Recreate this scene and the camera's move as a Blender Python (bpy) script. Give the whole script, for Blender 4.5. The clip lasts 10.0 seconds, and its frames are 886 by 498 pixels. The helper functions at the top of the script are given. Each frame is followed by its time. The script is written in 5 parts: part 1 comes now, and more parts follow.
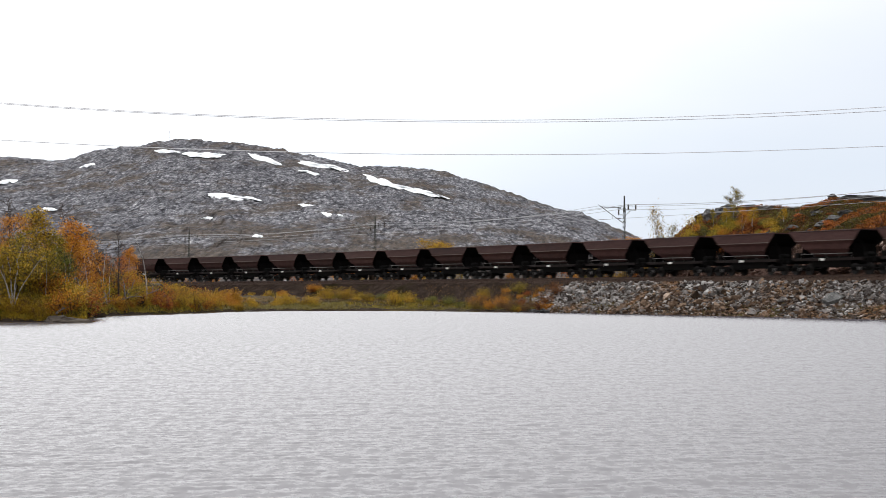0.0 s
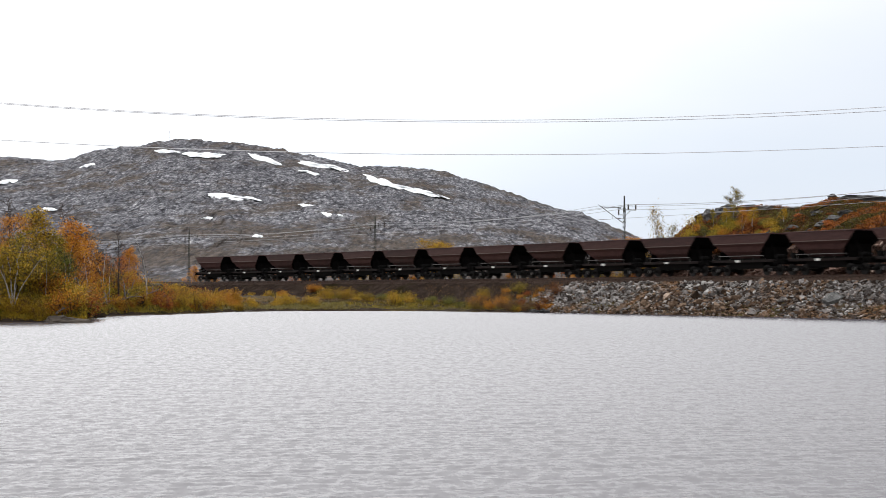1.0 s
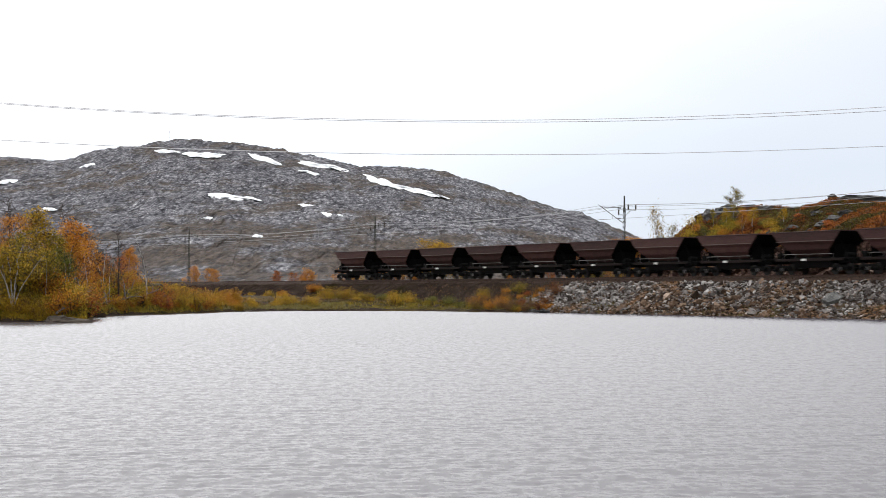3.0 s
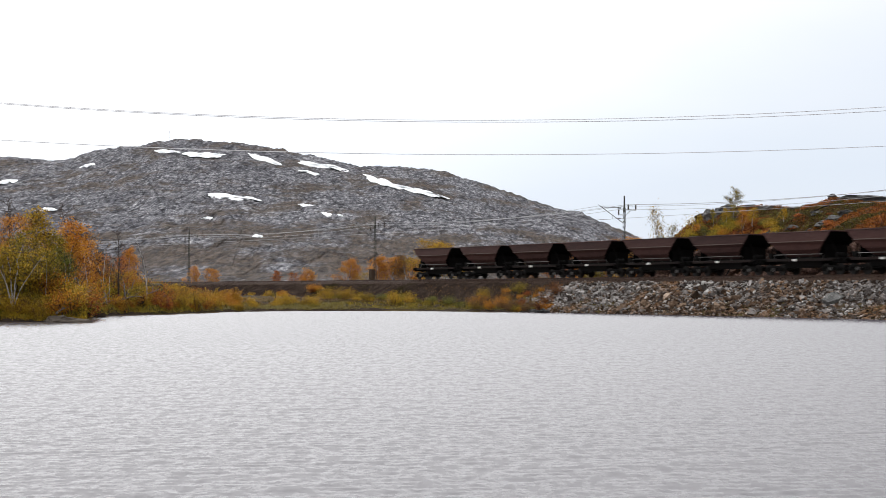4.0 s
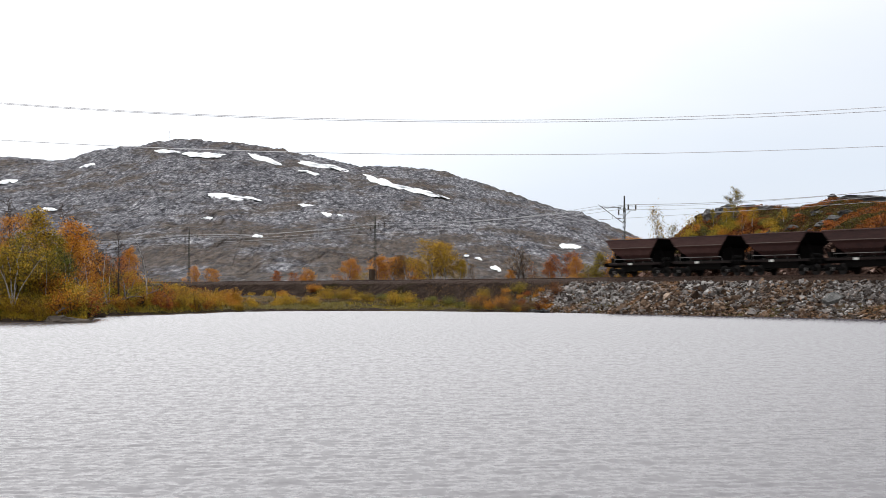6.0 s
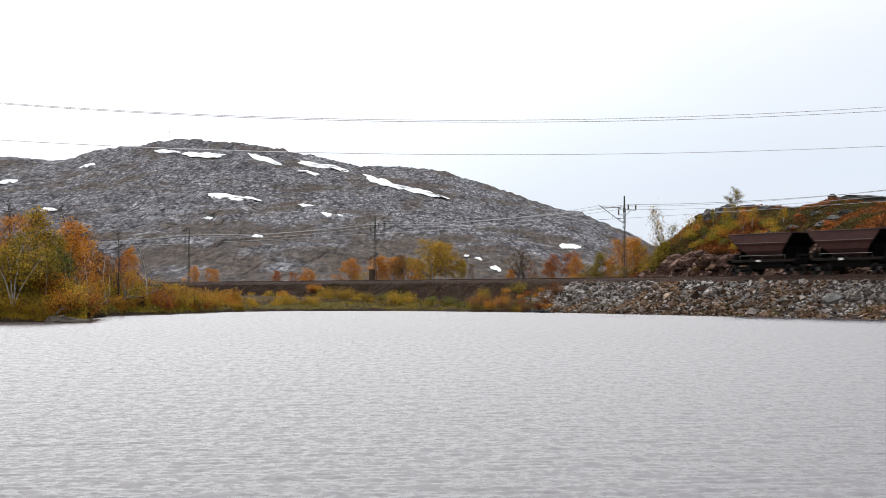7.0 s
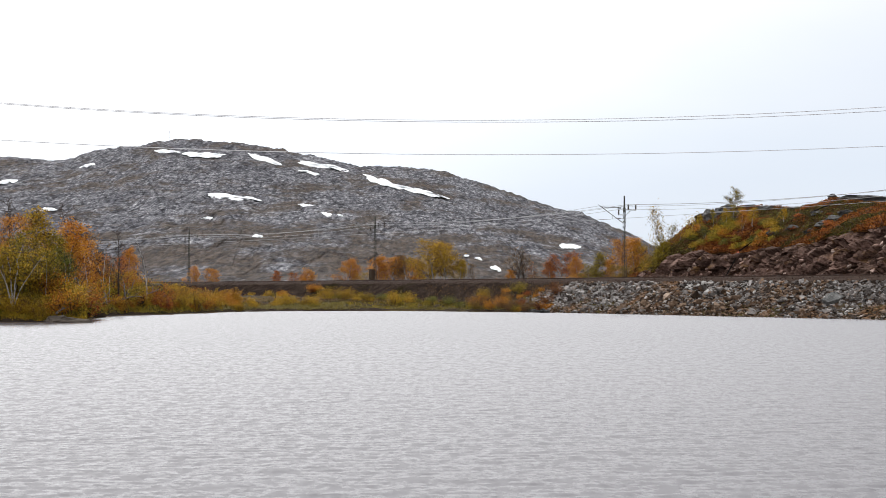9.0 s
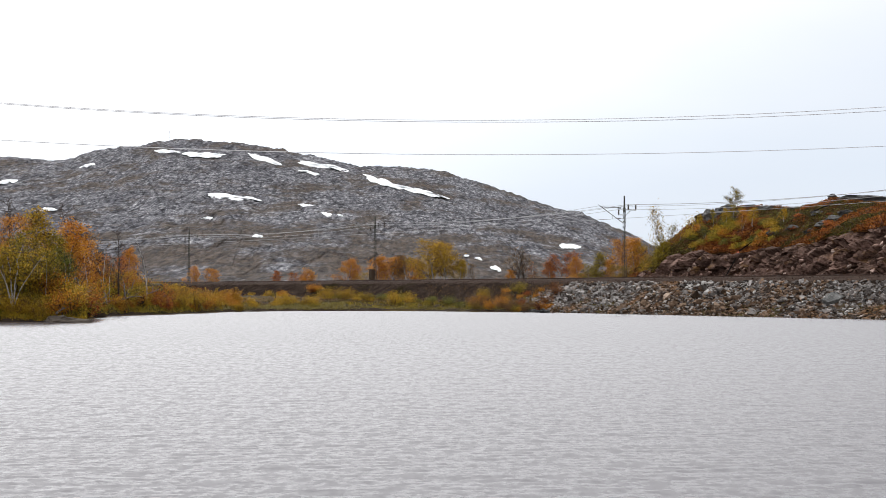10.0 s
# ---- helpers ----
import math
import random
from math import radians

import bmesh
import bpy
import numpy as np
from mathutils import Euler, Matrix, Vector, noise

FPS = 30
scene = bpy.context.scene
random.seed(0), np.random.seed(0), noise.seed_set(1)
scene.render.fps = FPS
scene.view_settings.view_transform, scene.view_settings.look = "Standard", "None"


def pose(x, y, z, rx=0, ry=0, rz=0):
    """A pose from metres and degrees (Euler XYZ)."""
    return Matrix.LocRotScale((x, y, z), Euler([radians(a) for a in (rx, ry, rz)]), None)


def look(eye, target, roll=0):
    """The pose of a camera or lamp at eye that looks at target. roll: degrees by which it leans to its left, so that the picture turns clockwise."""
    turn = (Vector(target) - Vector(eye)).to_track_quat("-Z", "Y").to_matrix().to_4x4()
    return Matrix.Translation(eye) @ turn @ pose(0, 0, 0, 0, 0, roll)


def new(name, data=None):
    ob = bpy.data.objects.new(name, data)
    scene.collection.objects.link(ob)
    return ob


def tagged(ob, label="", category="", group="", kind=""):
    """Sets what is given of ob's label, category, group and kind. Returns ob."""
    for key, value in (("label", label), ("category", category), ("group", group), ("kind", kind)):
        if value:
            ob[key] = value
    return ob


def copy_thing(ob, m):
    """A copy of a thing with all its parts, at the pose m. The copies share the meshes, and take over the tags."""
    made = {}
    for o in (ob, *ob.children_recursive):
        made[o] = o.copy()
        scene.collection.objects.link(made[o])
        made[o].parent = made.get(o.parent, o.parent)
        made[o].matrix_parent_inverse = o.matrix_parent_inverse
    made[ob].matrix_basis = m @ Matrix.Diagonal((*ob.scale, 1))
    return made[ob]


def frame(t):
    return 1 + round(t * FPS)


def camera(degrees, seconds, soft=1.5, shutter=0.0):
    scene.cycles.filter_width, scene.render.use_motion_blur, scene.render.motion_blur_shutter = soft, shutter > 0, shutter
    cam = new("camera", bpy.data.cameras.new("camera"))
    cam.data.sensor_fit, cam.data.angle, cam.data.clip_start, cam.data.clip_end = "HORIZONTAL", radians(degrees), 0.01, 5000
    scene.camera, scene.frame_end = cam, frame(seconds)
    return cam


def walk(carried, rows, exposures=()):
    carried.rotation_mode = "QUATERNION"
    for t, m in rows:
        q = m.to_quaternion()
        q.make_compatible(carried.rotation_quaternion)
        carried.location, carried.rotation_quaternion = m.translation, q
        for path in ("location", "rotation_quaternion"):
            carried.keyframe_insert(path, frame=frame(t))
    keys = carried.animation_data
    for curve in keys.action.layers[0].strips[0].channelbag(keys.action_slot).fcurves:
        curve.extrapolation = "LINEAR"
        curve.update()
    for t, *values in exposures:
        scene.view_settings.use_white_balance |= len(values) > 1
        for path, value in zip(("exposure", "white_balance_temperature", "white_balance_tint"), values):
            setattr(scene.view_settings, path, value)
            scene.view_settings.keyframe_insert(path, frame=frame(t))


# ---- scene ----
# A lake below a railway embankment; the camera stands still on the near shore.
EYE = 2.15                                   # camera above the water
cam = camera(30.76, 10.0, soft=0.55, shutter=0.6)
VIEW = pose(0, 0, EYE, 91.475, 0, 0)
walk(cam, [(0, VIEW), (10, VIEW)])

# ---- world and light ----
world = bpy.data.worlds.new("overcast_sky")
scene.world = world
world.use_nodes = True
SUN_ELEVATION, SUN_TURN = radians(46), radians(-25)
SUN_WAY = (math.sin(SUN_TURN) * math.cos(SUN_ELEVATION), math.cos(SUN_TURN) * math.cos(SUN_ELEVATION), math.sin(SUN_ELEVATION))


def build_world():
    nt = world.node_tree
    nt.nodes.clear()
    out = nt.nodes.new("ShaderNodeOutputWorld")
    sky = nt.nodes.new("ShaderNodeTexSky")
    sky.sky_type, sky.sun_disc = "NISHITA", False
    sky.sun_elevation, sky.sun_rotation = SUN_ELEVATION, SUN_TURN
    blue = nt.nodes.new("ShaderNodeBackground")
    blue.inputs["Strength"].default_value = 0.1
    nt.links.new(sky.outputs[0], blue.inputs[0])
    # the cloud deck: bright overhead, a little bluer towards one side, with soft large billows
    co = nt.nodes.new("ShaderNodeTexCoord")
    sep = nt.nodes.new("ShaderNodeSeparateXYZ")
    nt.links.new(co.outputs["Generated"], sep.inputs[0])
    mp = nt.nodes.new("ShaderNodeMapping")
    mp.inputs["Scale"].default_value = (3, 3, 9)
    nt.links.new(co.outputs["Generated"], mp.inputs[0])
    no = nt.nodes.new("ShaderNodeTexNoise")
    no.inputs["Scale"].default_value, no.inputs["Detail"].default_value = 1.3, 4
    nt.links.new(mp.outputs[0], no.inputs["Vector"])
    # height minus a slant to the side, plus billows
    a = nt.nodes.new("ShaderNodeMath"); a.operation = "MULTIPLY_ADD"
    a.inputs[1].default_value = -0.16
    nt.links.new(sep.outputs[0], a.inputs[0]); nt.links.new(sep.outputs[2], a.inputs[2])
    b = nt.nodes.new("ShaderNodeMath"); b.operation = "MULTIPLY_ADD"
    b.inputs[1].default_value = 0.12
    nt.links.new(no.outputs[0], b.inputs[0]); nt.links.new(a.outputs[0], b.inputs[2])
    ramp = nt.nodes.new("ShaderNodeValToRGB")
    e = ramp.color_ramp.elements
    e[0].position, e[0].color = 0.09, (0.60, 0.655, 0.75, 1)
    e[1].position, e[1].color = 0.26, (0.80, 0.80, 0.81, 1)
    top = e.new(0.42)
    top.color = (1, 1, 1, 1)
    nt.links.new(b.outputs[0], ramp.inputs[0])
    # the veiled sun brightens the clouds around it
    toward = nt.nodes.new("ShaderNodeVectorMath"); toward.operation = "DOT_PRODUCT"
    toward.inputs[1].default_value = SUN_WAY
    nt.links.new(co.outputs["Generated"], toward.inputs[0])
    glow = nt.nodes.new("ShaderNodeMapRange"); glow.interpolation_type = "SMOOTHSTEP"
    for key, value in (("From Min", 0.60), ("From Max", 0.99), ("To Min", 1.32), ("To Max", 2.75)):
        glow.inputs[key].default_value = value
    nt.links.new(toward.outputs["Value"], glow.inputs["Value"])
    cloud = nt.nodes.new("ShaderNodeBackground")
    nt.links.new(glow.outputs[0], cloud.inputs["Strength"])
    nt.links.new(ramp.outputs[0], cloud.inputs[0])
    mix = nt.nodes.new("ShaderNodeMixShader")
    mix.inputs[0].default_value = 0.88
    nt.links.new(blue.outputs[0], mix.inputs[1]); nt.links.new(cloud.outputs[0], mix.inputs[2])
    nt.links.new(mix.outputs[0], out.inputs[0])


build_world()
sun = new("sun", bpy.data.lights.new("sun", "SUN"))
sun.data.energy, sun.data.angle, sun.data.color = 0.9, radians(14), (1.0, 0.97, 0.92)
sun.matrix_world = look((0, 0, 0), (-math.sin(SUN_TURN) * math.cos(SUN_ELEVATION), -math.cos(SUN_TURN) * math.cos(SUN_ELEVATION), -math.sin(SUN_ELEVATION)))
scene.view_settings.exposure = 0.0


# ---- materials ----
def material(name, colours, scale=1.0, rough=0.85, bump=0.3, grain=8.0, metal=0.0, depth=0.03, stretch=(1, 1, 1), island=0.0, spread=(0.3, 0.7), lustre=0.12, each=0.0, patch=None):
    """Two scales of noise between the colours; island / each: how far pieces differ; patch: (colour, scale, from, to) of large spots."""
    m = bpy.data.materials.new(name)
    m.use_nodes = True
    nt = m.node_tree
    N, L = nt.nodes.new, nt.links.new
    sh = nt.nodes["Principled BSDF"]
    sh.inputs["Roughness"].default_value, sh.inputs["Metallic"].default_value = rough, metal
    sh.inputs["Specular IOR Level"].default_value = lustre
    co = N("ShaderNodeTexCoord")
    mp = N("ShaderNodeMapping")
    mp.inputs["Scale"].default_value = stretch
    L(co.outputs["Object"], mp.inputs[0])
    big, small = N("ShaderNodeTexNoise"), N("ShaderNodeTexNoise")
    for n, s, d in ((big, scale, 6), (small, scale * grain, 5)):
        n.inputs["Scale"].default_value, n.inputs["Detail"].default_value = s, d
        n.inputs["Roughness"].default_value = 0.65
        L(mp.outputs[0], n.inputs["Vector"])
    mix = N("ShaderNodeMath"); mix.operation = "MULTIPLY_ADD"
    mix.inputs[1].default_value = 0.55
    half = N("ShaderNodeMath"); half.operation = "MULTIPLY"
    half.inputs[1].default_value = 0.45
    L(small.outputs[0], half.inputs[0]); L(big.outputs[0], mix.inputs[0]); L(half.outputs[0], mix.inputs[2])
    value = mix.outputs[0]
    for source, amount in (("island", island), ("each", each)):
        if amount:
            g = N("ShaderNodeNewGeometry") if source == "island" else N("ShaderNodeObjectInfo")
            c = N("ShaderNodeMath"); c.operation = "SUBTRACT"; c.inputs[1].default_value = 0.5
            L(g.outputs["Random Per Island" if source == "island" else "Random"], c.inputs[0])
            k = N("ShaderNodeMath"); k.operation = "MULTIPLY_ADD"; k.inputs[1].default_value = amount
            L(c.outputs[0], k.inputs[0]); L(value, k.inputs[2])
            value = k.outputs[0]
    ramp = N("ShaderNodeValToRGB")
    L(value, ramp.inputs[0])
    e = ramp.color_ramp.elements
    while len(e) < len(colours):
        e.new(0.5)
    for i, c in enumerate(colours):
        e[i].position = spread[0] + (spread[1] - spread[0]) * i / max(1, len(colours) - 1)
        e[i].color = (*c, 1)
    colour = ramp.outputs[0]
    if patch:
        for pc, ps, p0, p1 in patch:
            pn = N("ShaderNodeTexNoise")
            pn.inputs["Scale"].default_value, pn.inputs["Detail"].default_value, pn.inputs["Roughness"].default_value = ps, 8, 0.7
            L(mp.outputs[0], pn.inputs["Vector"])
            pr = N("ShaderNodeMapRange")
            pr.inputs["From Min"].default_value, pr.inputs["From Max"].default_value = p0, p1
            L(pn.outputs[0], pr.inputs[0])
            mx = N("ShaderNodeMix"); mx.data_type = "RGBA"
            L(pr.outputs[0], mx.inputs["Factor"]); L(colour, mx.inputs["A"])
            tone = N("ShaderNodeMix"); tone.data_type = "RGBA"; tone.blend_type = "MULTIPLY"
            tone.inputs["Factor"].default_value = 0.6
            tone.inputs["A"].default_value = (*pc, 1)
            tr = N("ShaderNodeMapRange"); tr.inputs["From Min"].default_value, tr.inputs["From Max"].default_value = 0.3, 0.7
            tr.inputs["To Min"].default_value, tr.inputs["To Max"].default_value = 0.4, 1.6
            L(small.outputs[0], tr.inputs[0]); L(tr.outputs[0], tone.inputs["B"]); L(tone.outputs["Result"], mx.inputs["B"])
            colour = mx.outputs["Result"]
    L(colour, sh.inputs["Base Color"])
    if bump:
        bp = N("ShaderNodeBump")
        bp.inputs["Strength"].default_value, bp.inputs["Distance"].default_value = bump, depth
        L(mix.outputs[0], bp.inputs["Height"]); L(bp.outputs[0], sh.inputs["Normal"])
    return m


def leaf_material(name, colours, spread=(0.25, 0.75)):
    m = material(name, colours, scale=0.6, grain=6, rough=0.6, bump=0, island=0.55, each=0.12, spread=spread, lustre=0.25)
    nt = m.node_tree
    sh, out = nt.nodes["Principled BSDF"], nt.nodes["Material Output"]
    tl, mx = nt.nodes.new("ShaderNodeBsdfTranslucent"), nt.nodes.new("ShaderNodeMixShader")
    mx.inputs[0].default_value = 0.3
    nt.links.new(sh.inputs["Base Color"].links[0].from_socket, tl.inputs[0])
    nt.links.new(sh.outputs[0], mx.inputs[1]); nt.links.new(tl.outputs[0], mx.inputs[2])
    nt.links.new(mx.outputs[0], out.inputs[0])
    return m


M_ROCKFILL = material("blasted_rock", [(0.06, 0.05, 0.046), (0.18, 0.162, 0.153), (0.32, 0.30, 0.29), (0.49, 0.475, 0.46)], scale=1.1, grain=7, bump=0.5, depth=0.06, island=0.6, each=0.28, spread=(0.2, 0.86), lustre=0.08, patch=[((0.20, 0.115, 0.064), 0.22, 0.50, 0.60)])
M_RUSTROCK = material("rust_stained_rock", [(0.03, 0.02, 0.014), (0.11, 0.07, 0.047), (0.21, 0.14, 0.095), (0.34, 0.26, 0.20)], scale=1.1, grain=7, bump=0.5, depth=0.06, island=0.5, each=0.35, spread=(0.2, 0.86), lustre=0.08)
M_SHOREROCK = material("brown_shore_rock", [(0.02, 0.016, 0.012), (0.075, 0.06, 0.048), (0.14, 0.12, 0.10)], scale=1.4, grain=6, bump=0.7, depth=0.05, stretch=(1, 1, 3))
M_CUT = material("purple_brown_rock", [(0.07, 0.042, 0.033), (0.24, 0.152, 0.124), (0.40, 0.282, 0.238), (0.58, 0.47, 0.41)], scale=0.55, grain=7, bump=0.8, depth=0.15, spread=(0.3, 0.72), island=0.35, lustre=0.08, stretch=(1, 1, 1.6), patch=[((0.21, 0.12, 0.055), 0.5, 0.56, 0.68)])
M_GREYROCK = material("grey_lichen_rock", [(0.014, 0.014, 0.014), (0.055, 0.054, 0.054), (0.10, 0.098, 0.096), (0.20, 0.197, 0.19)], scale=1.6, grain=7, bump=0.7, depth=0.12, island=0.25)
M_HEATH = material("autumn_heath", [(0.010, 0.009, 0.004), (0.034, 0.018, 0.006), (0.062, 0.024, 0.007), (0.038, 0.032, 0.008)], scale=0.16, grain=9, bump=0.8, depth=0.25, spread=(0.32, 0.68), lustre=0.02)
M_GROUND = material("moor_ground", [(0.016, 0.013, 0.006), (0.04, 0.032, 0.010), (0.075, 0.05, 0.016), (0.10, 0.075, 0.032)], scale=0.25, grain=9, bump=0.7, depth=0.15, spread=(0.32, 0.68), lustre=0.03, patch=[((0.035, 0.025, 0.019), 0.08, 0.45, 0.52)])
M_EMBANK = material("brown_gravel_fill", [(0.008, 0.006, 0.0048), (0.030, 0.0215, 0.0175), (0.075, 0.057, 0.047)], scale=0.9, grain=12, bump=0.7, depth=0.12, spread=(0.34, 0.68), lustre=0.0, patch=[((0.018, 0.015, 0.006), 0.12, 0.55, 0.65)])
M_BALLAST = material("rusty_ballast", [(0.012, 0.0072, 0.0054), (0.036, 0.023, 0.0178), (0.082, 0.057, 0.046)], scale=2.5, grain=4, bump=1.0, depth=0.06, island=0.5, spread=(0.25, 0.75), lustre=0.02)
M_RAIL = material("rusted_rail_steel", [(0.035, 0.018, 0.012), (0.08, 0.04, 0.025)], scale=1.5, rough=0.6, metal=0.3, bump=0.1, lustre=0.4)
M_RAILTOP = material("worn_rail_steel", [(0.22, 0.2, 0.19), (0.4, 0.38, 0.36)], scale=1.5, rough=0.3, metal=1, bump=0.05, lustre=0.4)
M_SLEEPER = material("weathered_concrete", [(0.05, 0.037, 0.03), (0.12, 0.095, 0.08)], scale=3, bump=0.3)
M_WAGON = material("ore_brown_paint", [(0.021, 0.0080, 0.0068), (0.050, 0.0195, 0.0168), (0.080, 0.036, 0.031)], scale=0.5, grain=7, rough=0.6, bump=0.15, depth=0.02, each=0.25, spread=(0.25, 0.75), stretch=(0.5, 0.5, 1.6), lustre=0.22)
M_UNDER = material("black_grimy_steel", [(0.0018, 0.0016, 0.0015), (0.006, 0.005, 0.0047)], scale=2, rough=0.75, bump=0.2, lustre=0.1)
# near-black colour stands for the shade in the gaps between wagons
M_END = material("gap_shade_black_steel", [(0.002, 0.002, 0.002), (0.006, 0.005, 0.005)], scale=1.5, rough=0.85, bump=0.1, lustre=0.04)
M_SILL = material("dark_brown_sill_paint", [(0.007, 0.0038, 0.0034), (0.017, 0.0085, 0.0072)], scale=1.5, rough=0.7, bump=0.1, each=0.2, lustre=0.15)
M_RIB = material("lighter_brown_edge", [(0.06, 0.033, 0.026), (0.11, 0.066, 0.052)], scale=1.2, rough=0.5, bump=0.1, lustre=0.4)
M_STEEL = material("dull_grey_steel", [(0.10, 0.095, 0.09), (0.2, 0.19, 0.185)], scale=2, rough=0.5, metal=0.4, bump=0.1, lustre=0.4)
M_WHEEL = material("wheel_steel", [(0.006, 0.005, 0.0045), (0.016, 0.013, 0.012)], scale=3, rough=0.5, metal=0.2, bump=0.1, lustre=0.2)
M_WHITE = material("white_plate", [(0.62, 0.6, 0.56), (0.8, 0.79, 0.76)], scale=3, rough=0.5, bump=0.0, lustre=0.4)
M_POLE = material("dark_galvanised_mast", [(0.03, 0.03, 0.024), (0.075, 0.075, 0.06)], scale=2, rough=0.6, metal=0.3, bump=0.1, lustre=0.4)
M_ARM = material("grey_bracket_steel", [(0.12, 0.12, 0.115), (0.24, 0.24, 0.23)], scale=2, rough=0.5, metal=0.5, bump=0.05, lustre=0.4)
M_INSULATOR = material("dark_glazed_insulator", [(0.02, 0.013, 0.01), (0.04, 0.025, 0.02)], scale=4, rough=0.3, bump=0, lustre=0.4)
M_WIRE = material("aluminium_wire", [(0.26, 0.26, 0.27), (0.4, 0.4, 0.41)], scale=2, rough=0.45, metal=0.2, bump=0, lustre=0.4)
M_CABLE = material("weathered_power_cable", [(0.70, 0.68, 0.69), (0.78, 0.76, 0.77)], scale=2, rough=0.5, bump=0)
M_BOX = material("rusty_equipment_box", [(0.035, 0.025, 0.018), (0.085, 0.055, 0.035)], scale=3, rough=0.7, bump=0.2)
M_BIRCH = material("birch_bark", [(0.05, 0.042, 0.038), (0.30, 0.28, 0.26), (0.45, 0.43, 0.40)], scale=2.2, grain=4, stretch=(1, 1, 4), bump=0.3, spread=(0.3, 0.6))
M_TWIG = material("dark_twigs", [(0.03, 0.022, 0.02), (0.09, 0.07, 0.062)], scale=3, bump=0.1)
M_DEAD = material("grey_dead_wood", [(0.10, 0.09, 0.085), (0.26, 0.24, 0.225)], scale=3, stretch=(1, 1, 3), bump=0.2)
L_YELLOW = leaf_material("yellow_leaves", [(0.16, 0.085, 0.008), (0.46, 0.26, 0.013), (0.60, 0.38, 0.03)])
L_ORANGE = leaf_material("orange_leaves", [(0.20, 0.065, 0.008), (0.52, 0.19, 0.016), (0.62, 0.30, 0.03)])
L_RUST = leaf_material("rust_red_leaves", [(0.12, 0.03, 0.008), (0.34, 0.085, 0.016), (0.46, 0.16, 0.025)])
L_OLIVE = leaf_material("olive_leaves", [(0.055, 0.045, 0.006), (0.23, 0.17, 0.014), (0.43, 0.31, 0.027)])
L_GREEN = leaf_material("green_leaves", [(0.03, 0.037, 0.006), (0.115, 0.12, 0.017), (0.24, 0.225, 0.034)])
L_GOLD = leaf_material("golden_olive_leaves", [(0.11, 0.066, 0.006), (0.38, 0.232, 0.015), (0.57, 0.37, 0.03)])
L_DULL = leaf_material("dull_brown_leaves", [(0.05, 0.03, 0.014), (0.16, 0.085, 0.03), (0.26, 0.14, 0.045)])
L_HEATH = leaf_material("rust_heath_leaves", [(0.05, 0.016, 0.005), (0.20, 0.062, 0.011), (0.33, 0.125, 0.02)])
L_MOSS = leaf_material("dark_moss_leaves", [(0.015, 0.014, 0.004), (0.055, 0.045, 0.008), (0.12, 0.088, 0.015)])
L_GRASS = leaf_material("pale_autumn_grass", [(0.10, 0.08, 0.02), (0.24, 0.19, 0.06), (0.36, 0.31, 0.13)])
M_SNOW = material("old_snow", [(0.74, 0.77, 0.8), (0.88, 0.89, 0.9)], scale=0.05, grain=10, rough=0.7, bump=0.2, depth=0.3)
M_ORANGE_TUBE = material("orange_plastic_pipe", [(0.5, 0.07, 0.02), (0.62, 0.11, 0.03)], scale=2, rough=0.5, bump=0)


